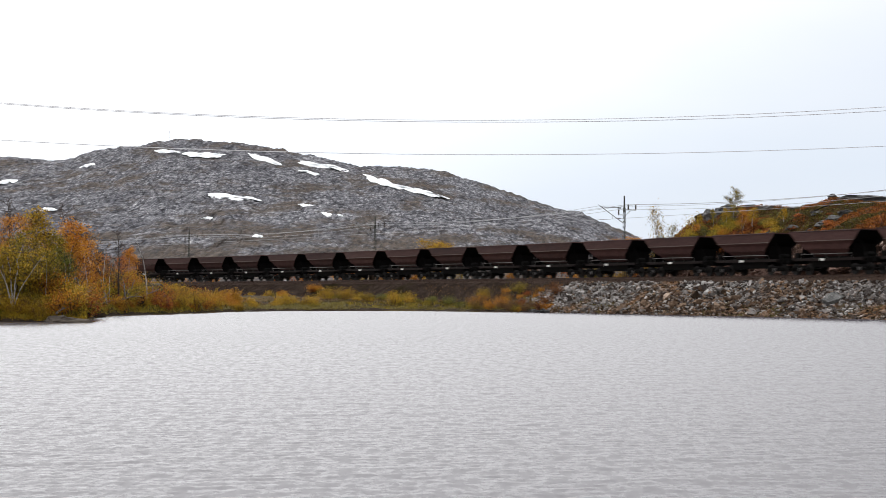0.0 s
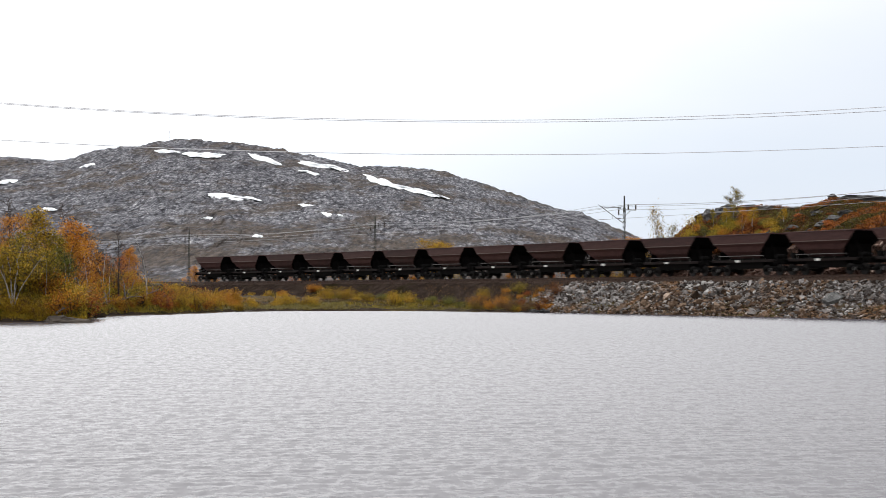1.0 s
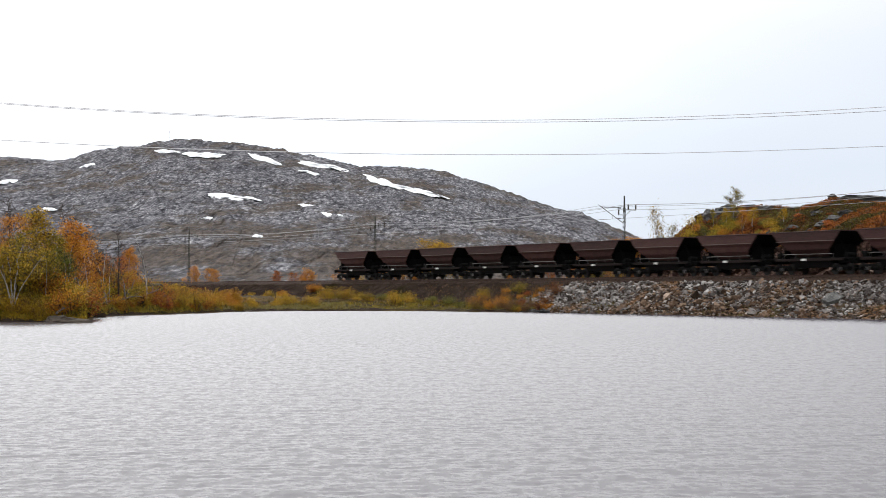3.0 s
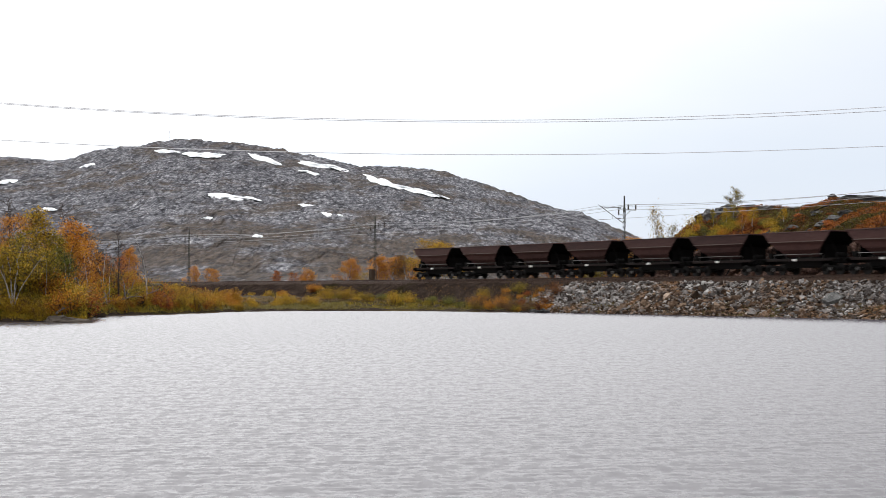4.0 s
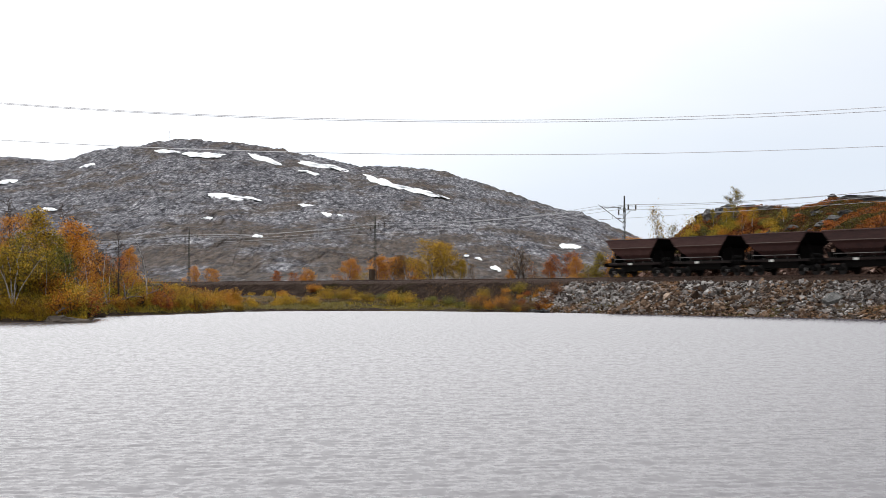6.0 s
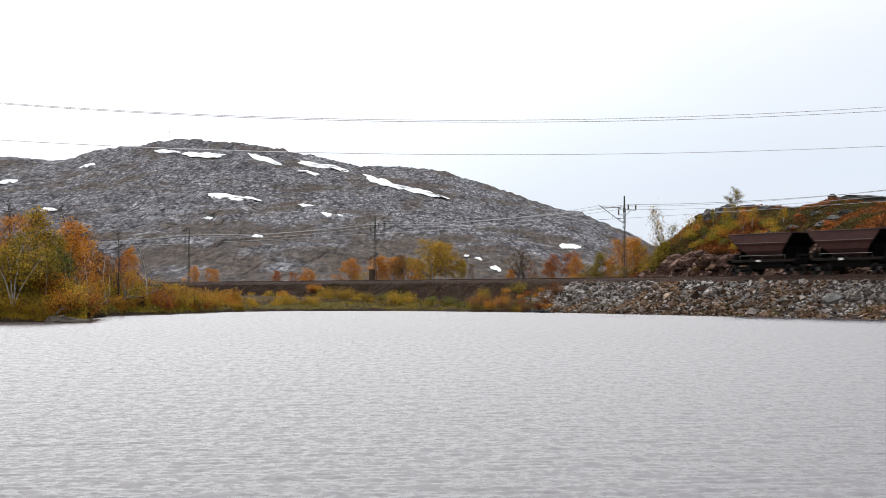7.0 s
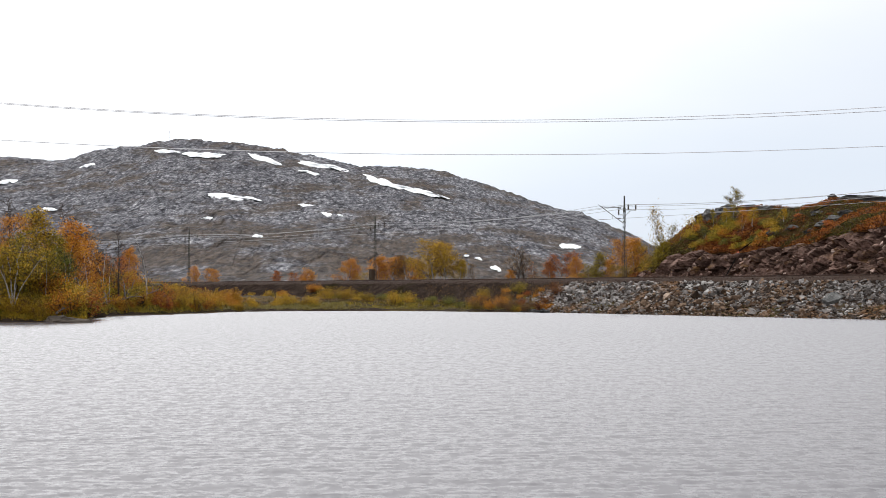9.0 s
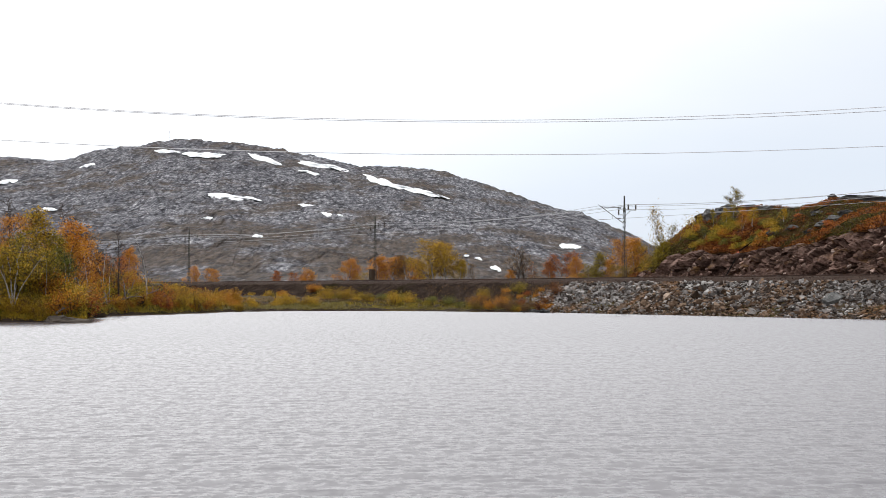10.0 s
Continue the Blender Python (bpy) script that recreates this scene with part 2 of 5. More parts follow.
def mountain_material():
    """Bare rock: fractal light and dark ledges, a sheen of moss in broken brown patches, broad shading put into the
    colour.
    """
    m = bpy.data.materials.new("bare_mountain_rock")
    m.use_nodes = True
    nt = m.node_tree
    N, L = nt.nodes.new, nt.links.new
    sh = nt.nodes["Principled BSDF"]
    sh.inputs["Roughness"].default_value, sh.inputs["Specular IOR Level"].default_value = 0.9, 0.1
    co = N("ShaderNodeTexCoord")

    def spots(scale, detail, rough, stretch, turn=0.0, twist=0.0):
        mp = N("ShaderNodeMapping")
        mp.inputs["Scale"].default_value, mp.inputs["Rotation"].default_value = stretch, (0, radians(turn), 0)
        L(co.outputs["Object"], mp.inputs[0])
        n = N("ShaderNodeTexNoise")
        for key, value in (("Scale", scale), ("Detail", detail), ("Roughness", rough), ("Distortion", twist)):
            n.inputs[key].default_value = value
        L(mp.outputs[0], n.inputs["Vector"])
        return n.outputs[0]

    def ramp(source, *stops):
        r = N("ShaderNodeValToRGB")
        e = r.color_ramp.elements
        while len(e) < len(stops):
            e.new(0.5)
        for k, (at, c) in zip(e, stops):
            k.position, k.color = at, (*c, 1)
        L(source, r.inputs[0])
        return r.outputs[0]

    def blend(factor, a, b, mode="MIX"):
        x = N("ShaderNodeMix"); x.data_type = "RGBA"; x.blend_type = mode
        L(factor, x.inputs["Factor"]) if hasattr(factor, "links") else None
        L(a, x.inputs["A"]); L(b, x.inputs["B"])
        return x.outputs["Result"]

    rock = ramp(spots(0.26, 8, 0.74, (1, 0.09, 1.2), -12), (0.37, (0.034, 0.034, 0.042)), (0.45, (0.084, 0.083, 0.096)), (0.52, (0.150, 0.149, 0.165)), (0.59, (0.26, 0.257, 0.275)), (0.68, (0.44, 0.44, 0.446)))
    # broad shading of the slopes, multiplied into the rock colour as noise
    large = ramp(spots(0.022, 5, 0.62, (1, 0.12, 2.2), 15), (0.34, (0.62, 0.62, 0.65)), (0.5, (0.98, 0.98, 0.98)), (0.66, (1.32, 1.32, 1.3)))
    # joints between the slabs of rock, warped and dipping one way
    warp = N("ShaderNodeTexNoise")
    warp.inputs["Scale"].default_value, warp.inputs["Detail"].default_value = 0.03, 2
    L(co.outputs["Object"], warp.inputs["Vector"])
    push = N("ShaderNodeVectorMath"); push.operation = "MULTIPLY_ADD"
    push.inputs[1].default_value = (22, 60, 10)
    L(warp.outputs["Color"], push.inputs[0]); L(co.outputs["Object"], push.inputs[2])

    def joints(scale, stretch, turn, width):
        mp = N("ShaderNodeMapping")
        mp.inputs["Scale"].default_value, mp.inputs["Rotation"].default_value = stretch, (0, radians(turn), 0)
        L(push.outputs[0], mp.inputs[0])
        v = N("ShaderNodeTexVoronoi"); v.feature = "DISTANCE_TO_EDGE"
        v.inputs["Scale"].default_value = scale
        L(mp.outputs[0], v.inputs["Vector"])
        return ramp(v.outputs["Distance"], (0.0, (0.30, 0.30, 0.33)), (width, (1, 1, 1)))

    def times(a, b):
        x = N("ShaderNodeMix"); x.data_type = "RGBA"; x.blend_type = "MULTIPLY"; x.inputs["Factor"].default_value = 1.0
        L(a, x.inputs["A"]); L(b, x.inputs["B"])
        return x.outputs["Result"]

    stone = times(times(rock, large), times(joints(0.034, (1, 0.07, 2.0), 22, 0.07), joints(0.085, (1, 0.06, 1.4), -16, 0.10)))
    moss = ramp(spots(0.16, 9, 0.78, (1, 0.12, 1.6)), (0.38, (0.014, 0.0105, 0.0085)), (0.5, (0.052, 0.0365, 0.0265)), (0.64, (0.12, 0.088, 0.064)))
    # moss and heath grow thicker low on the slope
    sep = N("ShaderNodeSeparateXYZ")
    L(co.outputs["Object"], sep.inputs[0])
    low = N("ShaderNodeMapRange")
    for key, value in (("From Min", 5.0), ("From Max", 95.0), ("To Min", 0.115), ("To Max", 0.004)):
        low.inputs[key].default_value = value
    L(sep.outputs[2], low.inputs["Value"])
    grown = N("ShaderNodeMath"); grown.operation = "ADD"
    L(spots(0.012, 10, 0.72, (1, 0.14, 3.0), 10), grown.inputs[0]); L(low.outputs[0], grown.inputs[1])
    where = ramp(grown.outputs[0], (0.505, (0, 0, 0)), (0.60, (0.85, 0.85, 0.85)))
    both = blend(where, stone, moss)
    L(both, sh.inputs["Base Color"])
    bp = N("ShaderNodeBump")
    bp.inputs["Strength"].default_value, bp.inputs["Distance"].default_value = 0.8, 3.0
    L(spots(0.15, 8, 0.72, (1, 0.12, 1.7), 14), bp.inputs["Height"]); L(bp.outputs[0], sh.inputs["Normal"])
    return m


M_MOUNTAIN = mountain_material()


def water_material():
    m = bpy.data.materials.new("rippled_lake_water")
    m.use_nodes = True
    nt = m.node_tree
    N, L = nt.nodes.new, nt.links.new
    sh = nt.nodes["Principled BSDF"]
    sh.inputs["Base Color"].default_value = (0.075, 0.068, 0.080, 1)
    sh.inputs["IOR"].default_value = 1.333
    sh.inputs["Roughness"].default_value = 0.06
    co, geo = N("ShaderNodeTexCoord"), N("ShaderNodeNewGeometry")

    def slopes(scale, detail, turn):
        mp = N("ShaderNodeMapping")
        mp.inputs["Scale"].default_value, mp.inputs["Rotation"].default_value = scale, (0, 0, radians(turn))
        L(co.outputs["Object"], mp.inputs[0])
        n = N("ShaderNodeTexNoise")
        n.inputs["Scale"].default_value, n.inputs["Detail"].default_value, n.inputs["Roughness"].default_value = 1.0, detail, 0.62
        L(mp.outputs[0], n.inputs["Vector"])
        sep = N("ShaderNodeSeparateColor")
        L(n.outputs["Color"], sep.inputs[0])
        return sep.outputs

    def span(source, a, b, c, d):
        r = N("ShaderNodeMapRange")
        for key, value in (("From Min", a), ("From Max", b), ("To Min", c), ("To Max", d)):
            r.inputs[key].default_value = value
        L(source, r.inputs["Value"])
        return r.outputs[0]

    # sky reflection set by normals leaned to the near shore: mostly gentle, some steep
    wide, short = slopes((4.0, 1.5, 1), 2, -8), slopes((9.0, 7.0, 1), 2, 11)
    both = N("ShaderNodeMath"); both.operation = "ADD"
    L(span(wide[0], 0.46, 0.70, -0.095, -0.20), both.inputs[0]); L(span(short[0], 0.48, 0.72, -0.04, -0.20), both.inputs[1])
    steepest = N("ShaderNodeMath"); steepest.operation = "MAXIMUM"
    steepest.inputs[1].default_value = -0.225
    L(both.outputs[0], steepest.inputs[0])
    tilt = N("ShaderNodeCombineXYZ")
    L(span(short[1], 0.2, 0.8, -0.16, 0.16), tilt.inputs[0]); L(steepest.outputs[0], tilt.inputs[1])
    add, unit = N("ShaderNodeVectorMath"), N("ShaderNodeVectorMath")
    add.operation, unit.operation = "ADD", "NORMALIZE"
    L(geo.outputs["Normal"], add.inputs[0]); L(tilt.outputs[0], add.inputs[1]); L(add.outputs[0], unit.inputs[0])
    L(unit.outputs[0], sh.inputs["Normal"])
    return m


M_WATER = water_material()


# ---- mesh helpers ----
def part(name, bm, mat, parent=None, label="", smooth=False):
    me = bpy.data.meshes.new(name)
    bm.to_mesh(me)
    bm.free()
    me.materials.append(mat)
    if smooth:
        me.polygons.foreach_set("use_smooth", [True] * len(me.polygons))
    ob = new(name, me)
    if parent:
        ob.parent = parent
    return tagged(ob, label)


def sheet(name, verts, faces, mat, parent=None, smooth=True):
    me = bpy.data.meshes.new(name)
    me.from_pydata(verts, [], faces)
    me.materials.append(mat)
    if smooth:
        me.polygons.foreach_set("use_smooth", [True] * len(me.polygons))
    me.update()
    ob = new(name, me)
    if parent:
        ob.parent = parent
    return ob


def grid_faces(rows, cols):
    i = np.arange(rows - 1)[:, None] * cols + np.arange(cols - 1)[None, :]
    return np.stack([i, i + 1, i + cols + 1, i + cols], -1).reshape(-1, 4).tolist()


def box(bm, x, y, z, sx, sy, sz, turn=None, bevel=0.0):
    m = Matrix.Translation((x, y, z)) @ (turn or Matrix()) @ Matrix.Diagonal((sx, sy, sz, 1))
    vs = bmesh.ops.create_cube(bm, size=1, matrix=m)["verts"]
    if bevel:
        es = list({e for v in vs for e in v.link_edges})
        bmesh.ops.bevel(bm, geom=es, offset=bevel, segments=1, affect="EDGES", profile=0.5)


def tube(bm, pts, radii, sides=6, cap=True):
    pts = [Vector(p) for p in pts]
    if not hasattr(radii, "__len__"):
        radii = [radii] * len(pts)
    rings = []
    for i, p in enumerate(pts):
        d = (pts[min(i + 1, len(pts) - 1)] - pts[max(i - 1, 0)]).normalized()
        a = d.cross(Vector((0, 0, 1)) if abs(d.z) < 0.9 else Vector((1, 0, 0))).normalized()
        b = d.cross(a)
        rings.append([bm.verts.new(p + (a * math.cos(k * math.tau / sides) + b * math.sin(k * math.tau / sides)) * radii[i]) for k in range(sides)])
    for r, q in zip(rings, rings[1:]):
        for k in range(sides):
            bm.faces.new((r[k], r[(k + 1) % sides], q[(k + 1) % sides], q[k]))
    if cap:
        bm.faces.new(rings[0][::-1])
        bm.faces.new(rings[-1])


def lathe(bm, profile, sides=20, axis="y", at=(0, 0, 0)):
    """A closed turned form; profile: (along the axis, radius)."""
    rings = []
    for a, r in profile:
        ring = []
        for k in range(sides):
            c, s = r * math.cos(k * math.tau / sides), r * math.sin(k * math.tau / sides)
            p = (c, a, s) if axis == "y" else (c, s, a)
            ring.append(bm.verts.new((p[0] + at[0], p[1] + at[1], p[2] + at[2])))
        rings.append(ring)
    for r, q in zip(rings, rings[1:]):
        for k in range(sides):
            bm.faces.new((r[k], r[(k + 1) % sides], q[(k + 1) % sides], q[k]))
    bm.faces.new(rings[0][::-1])
    bm.faces.new(rings[-1])


def rock_bm(rng, size=(1, 0.8, 0.65), corners=13):
    """A broken stone: the hull of a few random corners."""
    bm = bmesh.new()
    for _ in range(corners):
        v = Vector((rng.gauss(0, 1), rng.gauss(0, 1), rng.gauss(0, 1))).normalized() * rng.uniform(0.40, 0.62)
        v = Vector((max(-0.46, min(0.46, v.x)), max(-0.46, min(0.46, v.y)), max(-0.42, min(0.42, v.z))))
        bm.verts.new((v.x * size[0], v.y * size[1], v.z * size[2]))
    hull = bmesh.ops.convex_hull(bm, input=bm.verts)
    loose = [g for g in hull["geom_interior"] if isinstance(g, bmesh.types.BMVert)]
    bmesh.ops.delete(bm, geom=loose, context="VERTS")
    bmesh.ops.recalc_face_normals(bm, faces=bm.faces)
    return bm


# ---- the line of the railway ----
RAIL = EYE + 1.322                           # rail head above the water
S_LO, S_HI = -420, 420


def lay_line():
    """The near edge of the wagons runs on a long left-hand curve; the centre line lies 1.66 m behind it."""
    s = np.arange(S_LO, S_HI + 1.0)
    c = np.clip(s, -110, 165)
    a = 0.884 + 2.31e-3 * c - 7.38e-6 * c * c
    dx, dy = np.cos(a), -np.sin(a)
    x, y = np.cumsum(dx), np.cumsum(dy)
    i = -S_LO
    x, y = x - x[i] - 43.79, y - y[i] + 249.87
    return s, x + 1.66 * np.sin(a), y + 1.66 * np.cos(a), a


LINE_S, LINE_X, LINE_Y, LINE_A = lay_line()


def on_line(s, d=0.0):
    """Place and heading at s metres along the line, d metres behind its centre."""
    x, y, a = (float(np.interp(s, LINE_S, v)) for v in (LINE_X, LINE_Y, LINE_A))
    return x + d * math.sin(a), y + d * math.cos(a), a


def from_line(x, y):
    """Nearest place along the line, and the distance behind its centre, of many points."""
    x, y = np.atleast_1d(x).astype(float), np.atleast_1d(y).astype(float)
    s, d = np.empty(len(x)), np.empty(len(x))
    for k in range(0, len(x), 4000):
        X, Y = x[k:k + 4000, None], y[k:k + 4000, None]
        i = np.argmin((X - LINE_X) ** 2 + (Y - LINE_Y) ** 2, 1)
        ex, ey, a = X[:, 0] - LINE_X[i], Y[:, 0] - LINE_Y[i], LINE_A[i]
        s[k:k + 4000] = LINE_S[i] + ex * np.cos(a) - ey * np.sin(a)
        d[k:k + 4000] = ex * np.sin(a) + ey * np.cos(a)
    return s, d


def fbm(x, y, scale, octaves=4, seed=0.0):
    return np.array([noise.fractal((p * scale, q * scale, seed), 0.9, 2.1, octaves) for p, q in zip(x, y)])


# ---- ground, lake ----
# shoreline: bearing (x / y) and distance
SHORE_B = (-0.40, -0.275, -0.221, -0.2165, -0.19, -0.17, -0.135, -0.10, -0.03, 0.04, 0.065, 0.077, 0.4)
SHORE_Y = (104, 109.3, 110.2, 135, 142, 146, 161, 168, 169, 161, 158, 200, 200)
CUT_S0, CUT_S1 = 104.0, 200.0


def ground_z(x, y):
    x, y = np.atleast_1d(x).astype(float), np.atleast_1d(y).astype(float)
    s, d = from_line(x, y)
    b = np.where(y > 5, x / np.maximum(y, 5), np.sign(x) * 0.5)
    n1, n2 = fbm(x, y, 0.06, 4), fbm(x, y, 0.4, 3, 7.0)
    inland = y - np.interp(b, SHORE_B, SHORE_Y)
    for db in (-0.09, -0.06, -0.04, -0.025, -0.015, -0.007, 0.007, 0.015, 0.025, 0.04, 0.06, 0.09):
        ahead = np.maximum(0, y - np.interp(b + db, SHORE_B, SHORE_Y))
        inland = np.where(inland > 0, np.minimum(inland, np.hypot(ahead, db * y) + 0.05), inland)
    inland = inland + n2 * 0.9
    high = np.interp(b, (-0.24, -0.215, -0.18, -0.15, 0.06), (3.4, 3.2, 2.6, 1.2, 0.8))
    z = np.where(inland > 0, 0.1 + high * (1 - np.exp(-np.maximum(inland, 0) / 6)) + 0.18 * n2 + 0.4 * n1 * np.clip(inland / 8, 0, 1), np.maximum(-1.6, inland * 0.12))
    near = np.clip((8 - y) / 6, 0, 1)        # the bank on which the camera stands
    z = np.where(y < 8, np.maximum(z, -1.6 + 2.2 * near), z)
    behind = d > 0
    z = np.where(behind, np.maximum(z * 0 + 2.1 + 0.5 * n1 + 0.1 * n2 + np.clip(d - 60, 0, 400) * 0.002, -1), z)
    bank = 2.98 - np.maximum(0, np.abs(d) - 3.1) / 1.65 + 0.10 * n2
    return np.where(behind, np.maximum(z, np.maximum(bank, 2.0)), np.maximum(z, bank)), s, d


def z_at(x, y):
    return float(ground_z([x], [y])[0][0])


def build_ground():
    def steps(a, b, fine0, fine1, step, grow=1.16):
        mid = list(np.arange(fine0, fine1 + step / 2, step))
        lo, w = [fine0], step
        while lo[-1] > a:
            w *= grow
            lo.append(lo[-1] - w)
        hi, w = [fine1], step
        while hi[-1] < b:
            w *= grow
            hi.append(hi[-1] + w)
        return np.array(lo[:0:-1] + mid + hi[1:])
    xs, ys = steps(-2500, 2500, -52, 52, 0.55), steps(-2500, 3200, 98, 232, 0.55)
    X, Y = (g.ravel() for g in np.meshgrid(xs, ys))
    Z, s, d = ground_z(X, Y)
    ob = sheet("ground", np.stack([X, Y, Z], -1).tolist(), grid_faces(len(ys), len(xs)), M_GROUND)
    ob.data.materials.append(M_EMBANK)
    cs, cd, cz = (v.reshape(len(ys), len(xs))[:-1, :-1].ravel() for v in (s, d, Z))
    ob.data.polygons.foreach_set("material_index", ((np.abs(cd) < 8.2) & (cz > 0.9) & ((cd < 4) | (cs > 60))).astype(int).tolist())
    tagged(ob, "moorland ground with brown gravel railway embankment", "ground", kind="structure")


build_ground()


def build_lake():
    """A sheet of low wind waves, finest near the camera, in one rigid piece that drifts with the wind; calm beyond the shores."""
    ys = [12.5]
    while ys[-1] < 212:
        ys.append(ys[-1] + 0.05 * max(1.0, ys[-1] / 24) ** 1.5)
    ys, us = np.array(ys), np.linspace(-0.35, 0.35, 300)
    Y, U = np.meshgrid(ys, us, indexing="ij")
    X = U * (Y + 6)
    step = np.gradient(ys)[:, None]
    rng = np.random.RandomState(4)
    Z = np.zeros_like(Y)
    for lam in np.geomspace(0.25, 2.2, 10):
        keep = np.clip((lam / step - 3.4) / 2.5, 0, 1) * min(1.0, (0.3 / lam) ** 1.0)
        for _ in range(6):
            a = radians(97) + rng.uniform(-1.75, 1.75)
            k = math.tau / (lam * rng.uniform(0.88, 1.14))
            phase = k * (X * math.cos(a) + Y * math.sin(a)) + rng.uniform(0, 6.3)
            patchy = 0.6 + 0.75 * np.sin(X / (lam * 0.55) + rng.uniform(0, 6.3)) * np.sin(Y / (lam * 1.1) + X / (lam * 2.5) + rng.uniform(0, 6.3))
            Z += keep * patchy * np.sin(phase) / k
    Z *= 0.020 * np.clip((90 - Y) / 40, 0, 1)
    n = len(us)
    verts = np.stack([X.ravel(), Y.ravel(), Z.ravel()], -1).tolist()
    faces = grid_faces(len(ys), n)
    # the calm rest of the lake, out of view
    k, last = len(verts), (len(ys) - 1) * n
    verts += [(-900, 12.5, -0.02), (-900, 212, -0.02), (900, 12.5, -0.02), (900, 212, -0.02), (-900, -60, -0.02), (900, -60, -0.02)]
    faces += [(k, k + 1, last, 0), (n - 1, last + n - 1, k + 3, k + 2), (k + 4, k, 0, n - 1, k + 2, k + 5)]
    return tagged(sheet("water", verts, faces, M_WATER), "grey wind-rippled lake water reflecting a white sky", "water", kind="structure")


lake = build_lake()


# ---- the mountain ----
RIDGE_B = (-0.42, -0.275, -0.254, -0.236, -0.219, -0.191, -0.177, -0.156, -0.138, -0.121, -0.10, -0.079, -0.047, -0.029, -0.012, 0.006, 0.027, 0.048, 0.0705, 0.086, 0.10, 0.111, 0.125, 0.146, 0.18, 0.25, 0.42)
RIDGE_E = (0.070, 0.0815, 0.081, 0.080, 0.085, 0.0885, 0.092, 0.0925, 0.093, 0.090, 0.0865, 0.082, 0.076, 0.075, 0.0745, 0.071, 0.0655, 0.059, 0.051, 0.048, 0.041, 0.036, 0.029, 0.021, 0.012, 0.006, 0.006)
FOOT, TOP = 780.0, 2500.0


def mountain_point(b, t, broken=True):
    """The rock surface at bearing b; t runs from the foot (0) to the ridge (1) and beyond."""
    e = float(np.interp(b, RIDGE_B, RIDGE_E))
    y = FOOT + (TOP - FOOT) * t
    rise = t ** 0.85 if t < 1 else 1 - (t - 1) * 0.9
    z = e * rise * TOP * (0.32 + 0.68 * min(t, 1)) + 2 - 4 * (1 - min(t, 1))
    x = b * y
    k = min(1, t * 4)
    # a lower shoulder stands before the main slope, with a gully behind it
    swell = max(0.0, min(1.0, (t - 0.12) / 0.12)) * max(0.0, min(1.0, (0.34 - t) / 0.07))
    z += swell * float(np.interp(b, (-0.3, -0.16, -0.08, -0.03, 0.0, 0.3), (4, 7, 7, 3, 0, 0)))
    z += 4.0 * noise.noise((x * 0.007, y * 0.0022, 1.7)) * math.sin(math.pi * min(1, t)) * k
    z += (noise.ridged_multi_fractal((x * 0.0045, y * 0.0009, 3.1), 0.9, 2.2, 5, 0.9, 2.0) - 1.0) * 5.0 * k
    z += noise.ridged_multi_fractal((x * 0.022 + y * 0.001, y * 0.0045 - x * 0.004, 8.0), 0.75, 2.2, 5, 0.9, 2.0) * 2.4 * k
    z += noise.ridged_multi_fractal((x * 0.085 + y * 0.004, y * 0.012 - x * 0.02, 5.0), 0.7, 2.3, 3, 0.9, 2.0) * 1.5 * k
    # broken slabs and ledges
    if broken:
        k *= 1 - 0.6 * max(0.0, min(1.0, (t - 0.8) / 0.15))
        for fx, fy, skew, step in ((0.030, 0.0050, 0.006, 1.2), (0.085, 0.014, -0.016, 0.9)):
            near, cells = noise.voronoi((x * fx + y * fy * 0.4, y * fy - x * skew, 0.5))
            z += (noise.cell(cells[0] * 7.3) - 0.5) * step * k
    return x, y, z


def build_mountain():
    bs, ts = np.linspace(-0.31, 0.32, 1050), np.concatenate([np.linspace(-0.01, 1.0, 300), np.linspace(1.02, 1.6, 14)])
    verts = [mountain_point(float(b), max(0.0, float(t))) if t >= 0 else (b * FOOT, FOOT - 20, -3) for t in ts for b in bs]
    ob = sheet("backdrop_mountain", verts, grid_faces(len(ts), len(bs)), M_MOUNTAIN, smooth=False)
    tagged(ob, "bare grey rocky mountain with brown moss patches", "mountain", kind="structure")


build_mountain()


# ---- left-over snow, each patch draped on the slope ----
def mountain_t(b, e):
    """How far up the slope the sight line of elevation e meets it."""
    lo, hi = 0.0, 1.0
    for _ in range(24):
        mid = (lo + hi) / 2
        x, y, z = mountain_point(b, mid, False)
        lo, hi = (mid, hi) if (z - EYE) / y < e else (lo, mid)
    return (lo + hi) / 2


